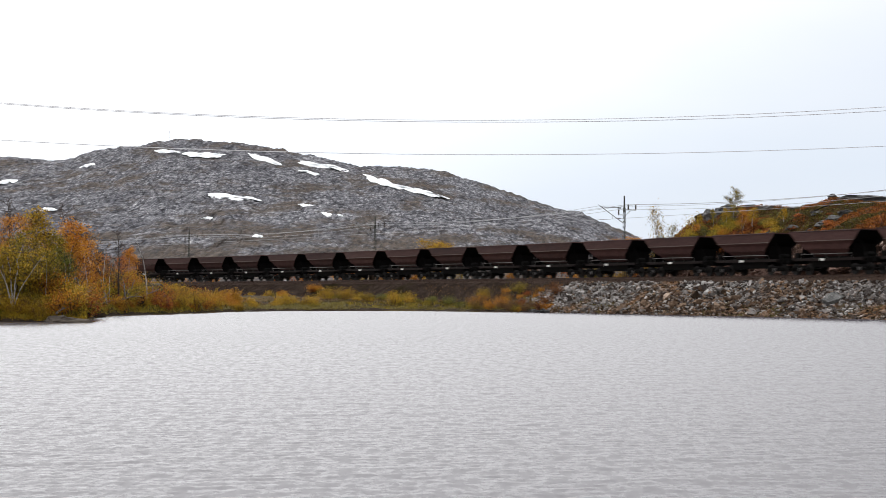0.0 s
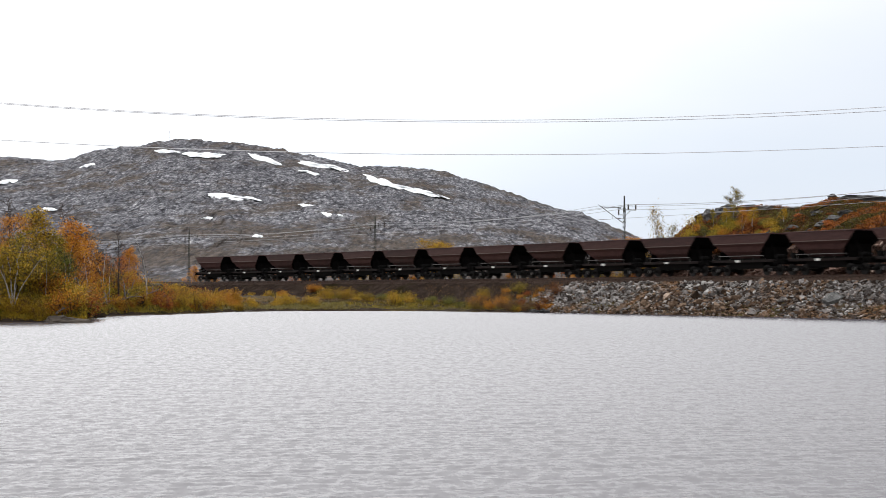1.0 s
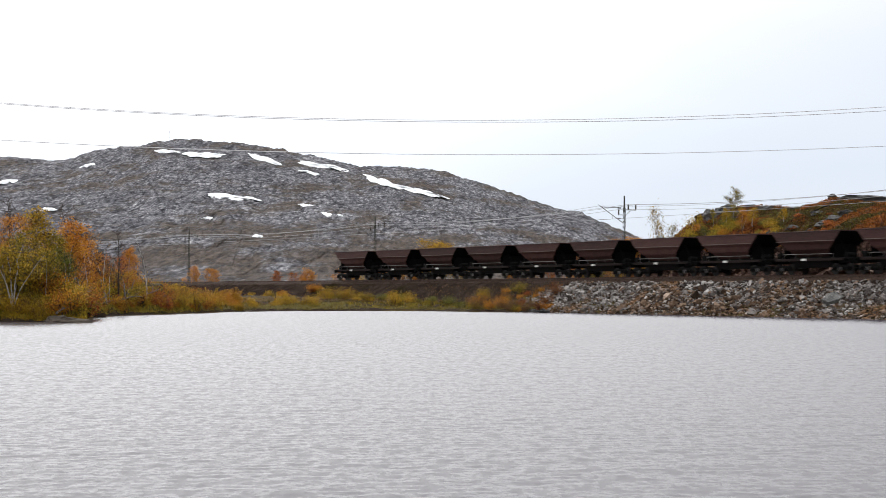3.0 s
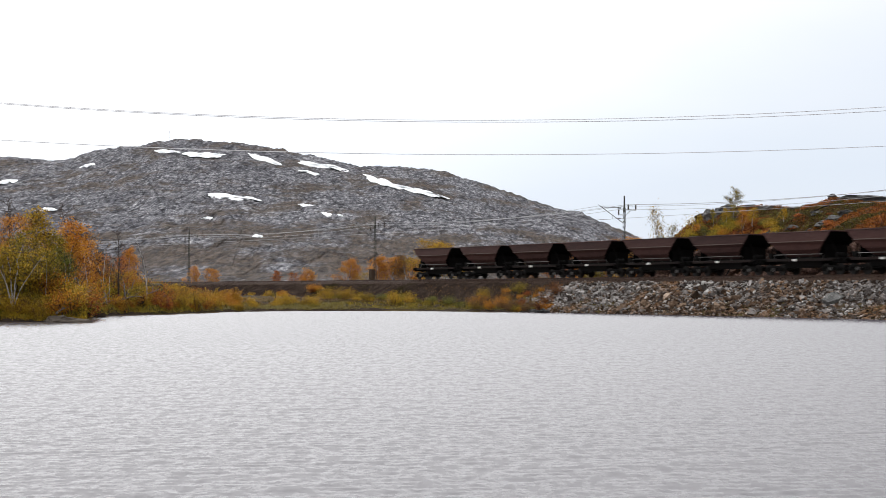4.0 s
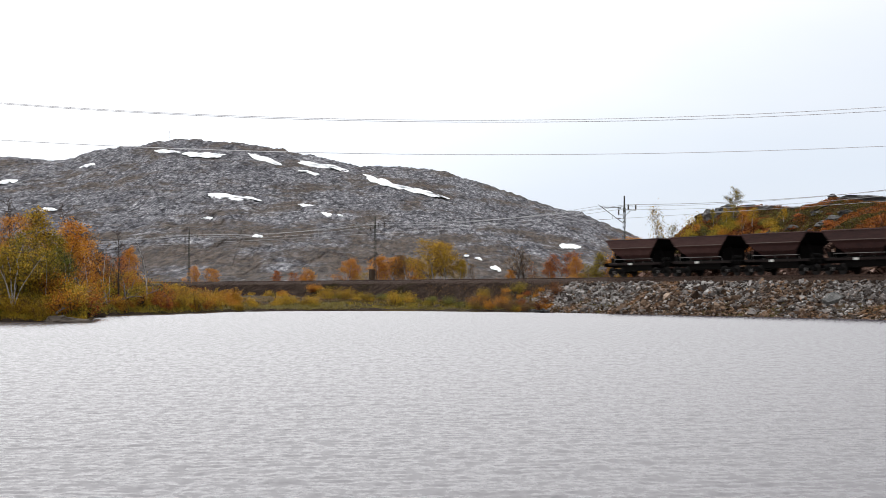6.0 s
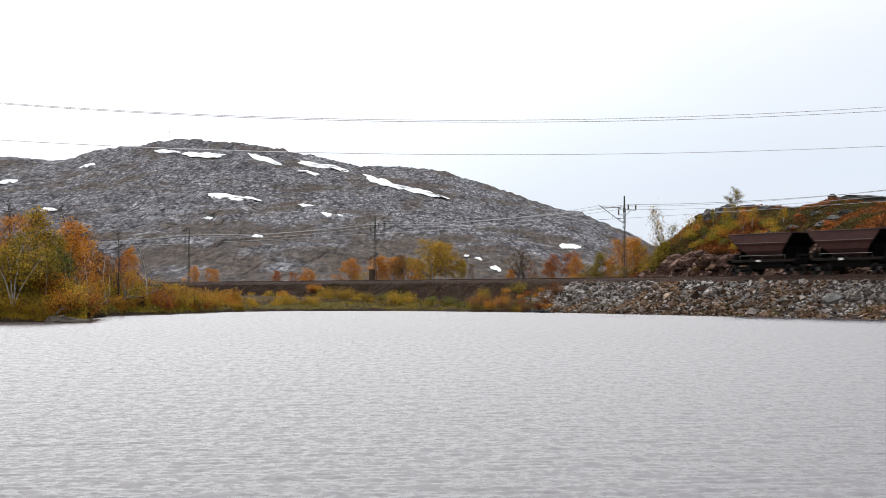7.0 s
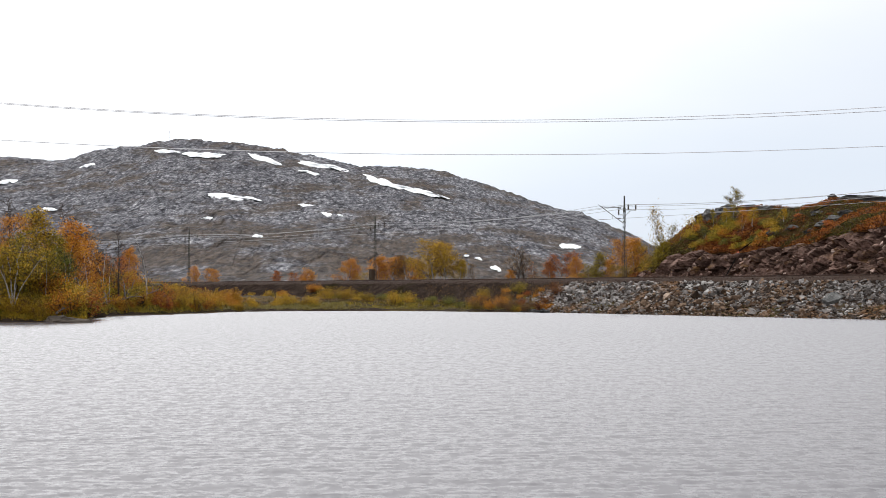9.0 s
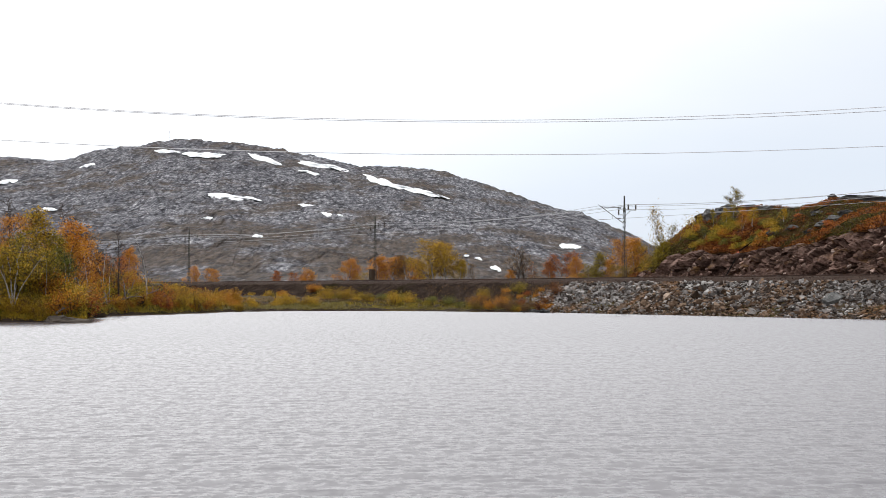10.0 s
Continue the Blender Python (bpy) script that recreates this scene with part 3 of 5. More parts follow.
def snow_patch(b, e, half, tall, lean, seed):
    """A thin slab of old snow: bearing, elevation, half width, half height, lean, all as slopes seen from the lake."""
    rng = random.Random(seed)
    n = 80
    waves = [(f, rng.uniform(0, 6.3), rng.uniform(0.2, 0.42) / (f + 0.5)) for f in (2, 3, 4, 5, 7)]
    outline = []
    for k in range(n):
        a = k * math.tau / n
        r = 1 + sum(w * math.sin(f * a + p) for f, p, w in waves)
        cx, cy = math.cos(a) * r, math.sin(a) * r
        ragged = 1 + 0.6 * noise.noise((cx * 2.3, seed * 3.7, 0)) + 0.25 * noise.noise((cx * 7, seed * 1.3, cy))
        outline.append((cx, cy * ragged + 0.7 * noise.noise((cx * 1.7, seed * 5.9, 2))))
    verts, faces, rings = [], [], (0.0, 0.35, 0.7, 1.0)
    for k, ring in enumerate(rings):
        for cx, cy in outline:
            bb = b + cx * ring * half
            ee = e + cy * ring * tall + lean * cx * ring * half
            x, y, z = mountain_point(bb, mountain_t(bb, ee), False)
            lift = 1.0 if k < 3 else 0.1
            verts.append((x, y - lift * 1.5, z + lift))
    for k in range(3):
        for j in range(n):
            faces.append((k * n + j, k * n + (j + 1) % n, (k + 1) * n + (j + 1) % n, (k + 1) * n + j))
    ob = sheet("snow_patch", verts, faces, M_SNOW)
    tagged(ob, "white patch of old snow lying on bare mountain rock", "snow patch", "snow patches on the mountain")


for i, spec in enumerate((
        (-0.149, 0.0843, 0.0125, 0.0016, 0), (-0.172, 0.0865, 0.0075, 0.0009, 0), (-0.111, 0.0815, 0.0115, 0.0013, -0.3), (-0.075, 0.0775, 0.0155, 0.0015, -0.2),
        (-0.083, 0.0733, 0.006, 0.0008, -0.2), (-0.131, 0.0577, 0.0145, 0.0017, -0.08), (-0.246, 0.0502, 0.0068, 0.0008, 0.02), (-0.271, 0.0678, 0.006, 0.0012, 0.15),
        (-0.221, 0.0777, 0.005, 0.0008, 0.25), (-0.038, 0.0675, 0.011, 0.0019, -0.35), (-0.014, 0.0615, 0.017, 0.0014, -0.24), (-0.085, 0.0527, 0.0045, 0.0008, -0.1),
        (-0.0725, 0.0472, 0.0035, 0.001, -0.25), (-0.115, 0.0335, 0.004, 0.0007, 0), (-0.146, 0.0448, 0.0035, 0.0006, 0), (0.0785, 0.0275, 0.0062, 0.0016, -0.2),
        (0.033, 0.0132, 0.0035, 0.0011, -0.4),
        (0.0144, 0.0212, 0.0016, 0.0004, 0), (0.0220, 0.0195, 0.0026, 0.0005, -0.2), (0.122, 0.0225, 0.0009, 0.0004, 0), (-0.064, 0.0465, 0.0018, 0.0004, -0.2))):
    snow_patch(*spec, seed=40 + i)


def summit_mast():
    bm = bmesh.new()
    x, y, z = mountain_point(-0.170, 1.0)
    tube(bm, [(x, y, z - 3), (x, y, z + 21)], [0.22, 0.14], 5)
    for k in (0, 1, 2):
        a = k * math.tau / 3
        tube(bm, [(x, y, z + 16), (x + 7 * math.cos(a), y + 7 * math.sin(a), z - 3)], 0.06, 3)
    tagged(part("radio_mast", bm, M_STEEL), "thin steel radio mast on the mountain top", "mast")


summit_mast()


# ---- track ----
def ribbon(name, profile, s0, s1, step, mat, parent=None, smooth=False, wobble=0.0):
    """A profile (d, z) swept along the line."""
    ss = np.arange(s0, s1 + 0.01, step)
    verts, n = [], len(profile)
    rng = random.Random(5)
    for s in ss:
        for d, z in profile:
            x, y, a = on_line(s, d + rng.uniform(-wobble, wobble))
            verts.append((x, y, z + rng.uniform(-wobble, wobble) * 0.6))
    return sheet(name, verts, grid_faces(len(ss), n), mat, parent, smooth)


def build_track():
    root = tagged(new("railway_track"), "single rusty railway track on brown stone ballast", "railway track", kind="structure")
    part_b = ribbon("ballast", [(-3.0, RAIL - 0.62), (-2.35, RAIL - 0.42), (-1.75, RAIL - 0.24), (-1.2, RAIL - 0.17), (0, RAIL - 0.17), (1.2, RAIL - 0.17), (1.75, RAIL - 0.24), (2.4, RAIL - 0.45), (3.0, RAIL - 0.65)], -200, 330, 0.5, M_BALLAST, root, wobble=0.05)
    for side in (-0.75, 0.75):
        r = [(-0.07, -0.17), (-0.07, -0.15), (-0.012, -0.12), (-0.012, -0.04), (-0.036, -0.03), (-0.036, -0.004), (-0.025, 0), (0.025, 0), (0.036, -0.004), (0.036, -0.03), (0.012, -0.04), (0.012, -0.12), (0.07, -0.15), (0.07, -0.17)]
        rail = ribbon("rail", [(side + d, RAIL + z) for d, z in r], -200, 330, 2.0, M_RAIL, root)
        rail.data.materials.append(M_RAILTOP)
        for p in rail.data.polygons:
            if p.index % 13 == 6:
                p.material_index = 1
    bm = bmesh.new()
    box(bm, 0, 0, -0.09, 0.26, 2.5, 0.18, bevel=0.02)
    first = part("sleeper", bm, M_SLEEPER, root)
    for k in range(300):
        ob = first if k == 0 else new("sleeper", first.data)
        ob.parent = root
        x, y, a = on_line(-20 + 0.62 * k)
        ob.matrix_basis = pose(x, y, RAIL - 0.155, 0, 0, -math.degrees(a))
    # loose stones on the ballast shoulder
    rng = random.Random(12)
    stones = [rock_bm(rng, corners=9) for _ in range(5)]
    base = []
    for b in stones:
        b.verts.index_update()
        base.append(([v.co.copy() for v in b.verts], [[v.index for v in f.verts] for f in b.faces]))
        b.free()
    verts, faces = [], []
    for _ in range(6500):
        s, d = rng.uniform(-20, 185), -rng.uniform(0.9, 3.6)
        x, y, a = on_line(s, d)
        z = float(np.interp(-d, (1.2, 1.75, 2.35, 3.0, 3.6), (RAIL - 0.17, RAIL - 0.24, RAIL - 0.42, RAIL - 0.62, RAIL - 0.8)))
        vs, fs = rng.choice(base)
        m = Matrix.LocRotScale((x, y, z), Euler([rng.uniform(0, 6.3) for _ in range(3)]), Vector((1, 1, 1)) * rng.uniform(0.07, 0.17))
        k = len(verts)
        verts.extend([tuple(m @ v) for v in vs])
        faces.extend([[i + k for i in f] for f in fs])
    tagged(sheet("ballast_stones", verts, faces, M_BALLAST, root, smooth=False), kind="stuff")


build_track()


def slope_stones():
    rng = random.Random(13)
    base = []
    for _ in range(5):
        b = rock_bm(rng, corners=9)
        b.verts.index_update()
        base.append(([v.co.copy() for v in b.verts], [[v.index for v in f.verts] for f in b.faces]))
        b.free()
    spots = [(rng.uniform(-30, 104), rng.uniform(3.0, 8.6), rng.random()) for _ in range(7000)]
    places = [on_line(s, -d)[:2] for s, d, k in spots]
    zs = ground_z([q[0] for q in places], [q[1] for q in places])[0]
    verts, faces = [], []
    for (s, d, k), (x, y), z in zip(spots, places, zs):
        if z < 0.2:
            continue
        vs, fs = rng.choice(base)
        m = Matrix.LocRotScale((x, y, z), Euler([rng.uniform(0, 6.3) for _ in range(3)]), Vector((1, 1, 1)) * (0.06 + 0.20 * k ** 3))
        n = len(verts)
        verts.extend([tuple(m @ v) for v in vs])
        faces.extend([[i + n for i in f] for f in fs])
    tagged(sheet("slope_stones", verts, faces, M_BALLAST, smooth=False), "loose brown stones on the railway embankment", "stones", kind="stuff")


slope_stones()


# ---- rock cutting and hill behind the track ----
# by metres along the line: height of the cut face, of the brow behind it, of the summit, and how far back the summit lies
FACE_S = (96, 100, 103, 107.7, 112, 114, 116.5, 121, 124.5, 128, 132, 137, 150, 170, 230)
FACE_H = (2.2, 2.5, 4.4, 5.8, 6.3, 6.0, 5.6, 6.1, 6.4, 6.7, 7.2, 7.8, 8.6, 8.4, 7.5)
TOP_S = (84, 90, 95, 99.7, 101.5, 104, 108, 113, 118, 123.5, 128, 140, 170, 230)
TOP_H = (2.2, 3.6, 6.0, 8.0, 9.7, 10.7, 10.8, 10.6, 10.7, 10.8, 10.6, 10.6, 10.5, 9.0)


def hill_point(s, v):
    """v 0..1: foot to top of the cut; 1..2: on to the summit; 2..3: down behind."""
    f, t = float(np.interp(s, FACE_S, FACE_H)), float(np.interp(s, TOP_S, TOP_H))
    f += 0.5 * noise.noise((s * 0.35, 0, 4.0))
    if v <= 1:
        d, z = 5.6 + 2.0 * v ** 1.3, 2.2 + (f - 2.2) * v
    elif v <= 2:
        k = v - 1
        d, z = 7.6 + 10.4 * k, f + (t - f) * math.sin(k * math.pi / 2) ** 0.9
    else:
        k = v - 2
        d, z = 18 + 40 * k, t - (t - 2.0) * k * k
    return d, z, f, t


def hill_relief(x, y, v, t):
    k = max(0, min(1, (v - 0.97) * 5)) * min(1, max(0, t - 2.6))
    return k * (0.6 * noise.fractal((x * 0.13, y * 0.13, 2.0), 0.9, 2.1, 4) + 0.16 * noise.fractal((x * 0.9, y * 0.9, 5.0), 0.9, 2.1, 3))


def build_hill():
    ss, vs = np.arange(97, 205, 0.22), np.linspace(0, 1, 46)
    verts = []
    for v in vs:
        for s in ss:
            d, z, f, t = hill_point(s, float(v))
            p = Vector(((s * 0.55 + z * 0.83) * 0.36, (z * 0.55 - s * 0.83) * 0.74, 0.0))
            dist, pts = noise.voronoi(p)
            c = pts[0]
            step = noise.cell(c * 7.3) * 1.0
            tilt = (p - c).dot(Vector((noise.cell(c * 3.1) - 0.5, noise.cell(c * 5.7) - 0.2, 0))) * 1.6
            dist2, pts2 = noise.voronoi(p * 2.7)
            small = noise.cell(pts2[0] * 9.1) * 0.42 + (p * 2.7 - pts2[0]).dot(Vector((noise.cell(pts2[0] * 4.4) - 0.5, noise.cell(pts2[0] * 6.1) - 0.3, 0))) * 0.5
            crack = min(0.16, (dist[1] - dist[0])) * 1.8
            fade = min(1.0, (f - 2.2) / 2) * min(1, (1.0 - v) * 6 + 0.35)
            d2 = d - (step + tilt + small * 1.3 + crack) * 0.6 * fade + 0.6 * noise.noise((s * 0.2, z * 0.3, 1.0)) * fade
            x, y, a = on_line(s, d2)
            verts.append((x, y, z + (small - 0.15) * 0.4 * fade))
    ob = sheet("rock_cutting", verts, grid_faces(len(vs), len(ss)), M_CUT, smooth=False)
    tagged(ob, "blasted purple-brown rock face of a railway cutting", "rock face", kind="structure")
    # broken blocks that stand proud of the face, all dipping one way
    rng = random.Random(6)
    verts, faces = [], []
    for _ in range(420):
        s, v = rng.uniform(98, 175), rng.random() * 0.88
        d, z, f, t = hill_point(s, v)
        if f < 2.8:
            continue
        x, y, a = on_line(s, d - rng.uniform(0.0, 0.55))
        b = rock_bm(rng, (rng.uniform(0.9, 2.2), 0.9, rng.uniform(0.5, 0.9)), 11)
        m = Matrix.LocRotScale((x, y, z - 0.1), Euler((rng.gauss(0.3, 0.3), -rng.gauss(0.4, 0.25), -a + rng.gauss(0, 0.3))), Vector((1, 1, 1)) * rng.uniform(0.25, 0.7))
        b.verts.index_update()
        k = len(verts)
        verts.extend([tuple(m @ w.co) for w in b.verts])
        faces.extend([[w.index + k for w in q.verts] for q in b.faces])
        b.free()
    tagged(sheet("broken_rock", verts, faces, M_CUT, ob, smooth=False), kind="stuff")
    ss, vs = np.arange(80, 240, 0.4), np.concatenate([np.linspace(0.97, 2, 56), np.linspace(2.05, 3, 18)])
    verts = []
    for v in vs:
        for s in ss:
            d, z, f, t = hill_point(s, float(v))
            x, y, a = on_line(s, d)
            z += hill_relief(x, y, v, t)
            verts.append((x, y, z))
    ob = sheet("hill", verts, grid_faces(len(vs), len(ss)), M_HEATH)
    tagged(ob, "low hill covered in rust-red autumn heath", "hill", kind="structure")


build_hill()


def hill_spot(s, v):
    d, z, f, t = hill_point(s, v)
    x, y, a = on_line(s, d)
    return x, y, z + hill_relief(x, y, v, t)


# ---- ore wagons ----
HALF = 5.15                                  # half the length over couplers
SPAN = 2 * HALF


def loft(bm, levels, close_bottom=True):
    rings = [[bm.verts.new((sx * l, sy * w, z)) for sx, sy in ((1, 1), (-1, 1), (-1, -1), (1, -1))] for l, w, z in levels]
    for r, q in zip(rings, rings[1:]):
        for k in range(4):
            bm.faces.new((r[k], r[(k + 1) % 4], q[(k + 1) % 4], q[k]))
    if close_bottom:
        bm.faces.new(rings[0][::-1])
        bm.faces.new(rings[-1])


def build_wagon():
    root = tagged(new("ore_wagon"), "dark brown open-topped bogie ore hopper wagon", "railway wagon", "wagons of the ore train")
    bm = bmesh.new()
    outer = [(1.8, 0.6, 1.38), (2.26, 1.14, 1.86), (3.45, 1.66, 2.78), (4.22, 1.68, 3.58)]
    inner = [(4.15, 1.61, 3.58), (3.38, 1.59, 2.8), (2.6, 1.4, 2.1)]
    loft(bm, outer + inner)
    hopper = part("hopper", bm, M_WAGON, root, "brown steel hopper with sloping ends blackened for gap shade")
    hopper.data.materials.append(M_END)
    # end faces get the black that imitates the gap's shade
    for f in hopper.data.polygons:
        if abs(f.normal.x) > 0.4:
            f.material_index = 1
    bm = bmesh.new()
    for y in (-1.68, 1.68):
        box(bm, 0, y, 3.60, 8.5, 0.10, 0.10, bevel=0.015)
    for x in (-4.22, 4.22):
        box(bm, x, 0, 3.60, 0.10, 3.3, 0.10, bevel=0.015)
    part("top_rim", bm, M_WAGON, hopper)
    for y in (-1, 1):
        bm = bmesh.new()
        box(bm, 0, y * 1.685, 2.80, 6.95, 0.07, 0.075, bevel=0.012)
        part("waist_rib", bm, M_RIB, hopper, "lighter brown edge along the hopper side")
    # lower frame
    bm = bmesh.new()
    box(bm, 0, 0, 1.12, 9.2, 0.5, 0.36, bevel=0.02)
    part("centre_sill", bm, M_UNDER, root, "black grimy steel centre sill")
    for y in (-1, 1):
        bm = bmesh.new()
        box(bm, 0, y * 1.3, 1.26, 8.3, 0.10, 0.22, bevel=0.015)
        sill = part("side_sill", bm, M_SILL, root)
        bm = bmesh.new()
        box(bm, -0.55, y * 1.362, 1.26, 0.55, 0.02, 0.19)
        part("marking_plate", bm, M_WHITE, sill, "small white plate")
        bm = bmesh.new()
        tube(bm, [(-3.0, y * 1.45, 1.72), (3.0, y * 1.45, 1.72)], 0.032, 6)
        for x in (-3.0, -1.5, 0, 1.5, 3.0):
            tube(bm, [(x, y * 1.45, 1.72), (x, y * 1.33, 1.36)], 0.02, 4)
        part("door_shaft", bm, M_STEEL, root, "dull steel discharge-door shaft")
        bm = bmesh.new()
        loft(bm, [(2.3, 0.22, 0.62), (2.5, 0.45, 1.5)])
        bmesh.ops.translate(bm, verts=bm.verts, vec=(0, y * 0.62, 0))
        part("discharge_chute", bm, M_UNDER, root)
    for e in (-1, 1):
        bm = bmesh.new()
        box(bm, e * 4.05, 0, 1.36, 1.5, 2.5, 0.09, bevel=0.01)
        part("end_platform", bm, M_UNDER, root)
        bm = bmesh.new()
        box(bm, e * 4.78, 0, 1.18, 0.12, 2.7, 0.36, bevel=0.015)
        part("headstock", bm, M_UNDER, root)
        bm = bmesh.new()
        tube(bm, [(e * 4.75, 0, 1.02), (e * 5.12, 0, 1.02)], 0.11, 8)
        box(bm, e * 5.03, 0, 1.02, 0.22, 0.3, 0.3, bevel=0.04)
        part("coupler", bm, M_UNDER, root)
        # black plate added to close much of the view below the sloping end
        bm = bmesh.new()
        box(bm, e * 3.1, 0, 1.93, 0.1, 2.5, 1.14, bevel=0.01)
        part("end_bulkhead", bm, M_END, root)
        for y in (-0.75, 0.75):
            bm = bmesh.new()
            tube(bm, [(e * 4.3, y, 1.38), (e * 3.5, y * 1.3, 2.78)], 0.07, 6)
            part("end_strut", bm, M_END, root)
        bm = bmesh.new()
        for k in range(4):
            box(bm, e * 4.62, -1.42, 0.75 + 0.3 * k, 0.36, 0.03, 0.03)
        for dx in (-0.18, 0.18):
            box(bm, e * 4.62 + dx, -1.42, 1.25, 0.03, 0.03, 1.25)
        part("ladder", bm, M_UNDER, root)
        if e > 0:
            bm = bmesh.new()
            lathe(bm, [(-0.4, 0.05), (-0.38, 0.2), (0.38, 0.2), (0.4, 0.05)], 12, "y", (4.15, -0.55, 1.62))
            part("air_tank", bm, M_UNDER, root)
        else:
            bm = bmesh.new()
            box(bm, -4.2, -0.6, 1.65, 0.5, 0.6, 0.45, bevel=0.03)
            part("brake_box", bm, M_UNDER, root)
    # bogies
    for e in (-1, 1):
        bm = bmesh.new()
        for y in (-1, 1):
            box(bm, 0, y * 1.02, 0.66, 1.5, 0.14, 0.2, bevel=0.03)
            box(bm, 0, y * 1.02, 0.46, 0.75, 0.16, 0.26, bevel=0.04)
            for x in (-0.89, 0.89):
                box(bm, x, y * 1.03, 0.47, 0.36, 0.2, 0.3, bevel=0.05)
                tube(bm, [(x * 0.62, y * 1.02, 0.6), (x, y * 1.02, 0.62)], 0.09, 6)
        box(bm, 0, 0, 0.68, 0.45, 2.1, 0.24, bevel=0.03)
        bogie = part("bogie", bm, M_UNDER, root, "black cast-steel bogie frame")
        bogie.location = (e * 3.55, 0, 0)
        for y in (-1, 1):
            for x in (-0.14, 0.14):
                bm = bmesh.new()
                prof = []
                for k in range(7):
                    prof += [(0.32 + k * 0.045, 0.055), (0.342 + k * 0.045, 0.075)]
                lathe(bm, prof, 8, "z", (x, y * 1.10, 0))
                part("spring", bm, M_STEEL, bogie)
        for x in (-0.89, 0.89):
            bm = bmesh.new()
            lathe(bm, [(-1.12, 0.06), (-1.1, 0.085), (-0.84, 0.085), (-0.82, 0.20), (-0.815, 0.455), (-0.72, 0.46), (-0.715, 0.49), (-0.685, 0.49), (-0.68, 0.2), (-0.64, 0.1),
                       (0.64, 0.1), (0.68, 0.2), (0.685, 0.49), (0.715, 0.49), (0.72, 0.46), (0.815, 0.455), (0.82, 0.20), (0.84, 0.085), (1.1, 0.085), (1.12, 0.06)], 18)
            w = part("wheelset", bm, M_WHEEL, bogie, "worn steel wheels on an axle")
            w.location = (x, 0, 0.46)
    return root


wagon = build_wagon()
WAGONS = [wagon] + [copy_thing(wagon, Matrix()) for _ in range(16)]


def wagon_s(i, t):
    """Where the middle of wagon i stands at t seconds; it slows a little."""
    return -5.15 + SPAN * i + 20.15 * t - 0.1 * t * t


def motions():
    for i, w in enumerate(WAGONS):
        rows = []
        for k in range(21):
            x, y, a = on_line(wagon_s(i, k / 2))
            rows.append((k / 2, pose(x, y, RAIL, 0, 0, -math.degrees(a))))
        walk(w, rows)
        for bogie in w.children:
            for part_ob in bogie.children:
                if part_ob.name.startswith("wheelset"):
                    x = part_ob.location.x
                    rows = []
                    for f in range(301):
                        t = f / FPS
                        turn = math.degrees((20.15 * t - 0.1 * t * t) / 0.46)
                        rows.append((t, pose(x, 0, 0.46, 0, turn, 0)))
                    walk(part_ob, rows)
    # the wind drives the ripples across the lake
    walk(lake, [(0, pose(0, 0, 0)), (10, pose(-0.6, 3.6, 0))])


# ---- overhead line ----
def bearing_on(b, d, lo=-60.0, hi=230.0):
    """Metres along the line at which the strip d metres behind it is met at bearing b from the eye."""
    for _ in range(40):
        mid = (lo + hi) / 2
        x, y, a = on_line(mid, d)
        lo, hi = (mid, hi) if x / y < b else (lo, mid)
    return (lo + hi) / 2


MASTS = (-51.75, 0.25, 52.25, 104.5, 156.7, 209.0)
MAST_D = 3.2


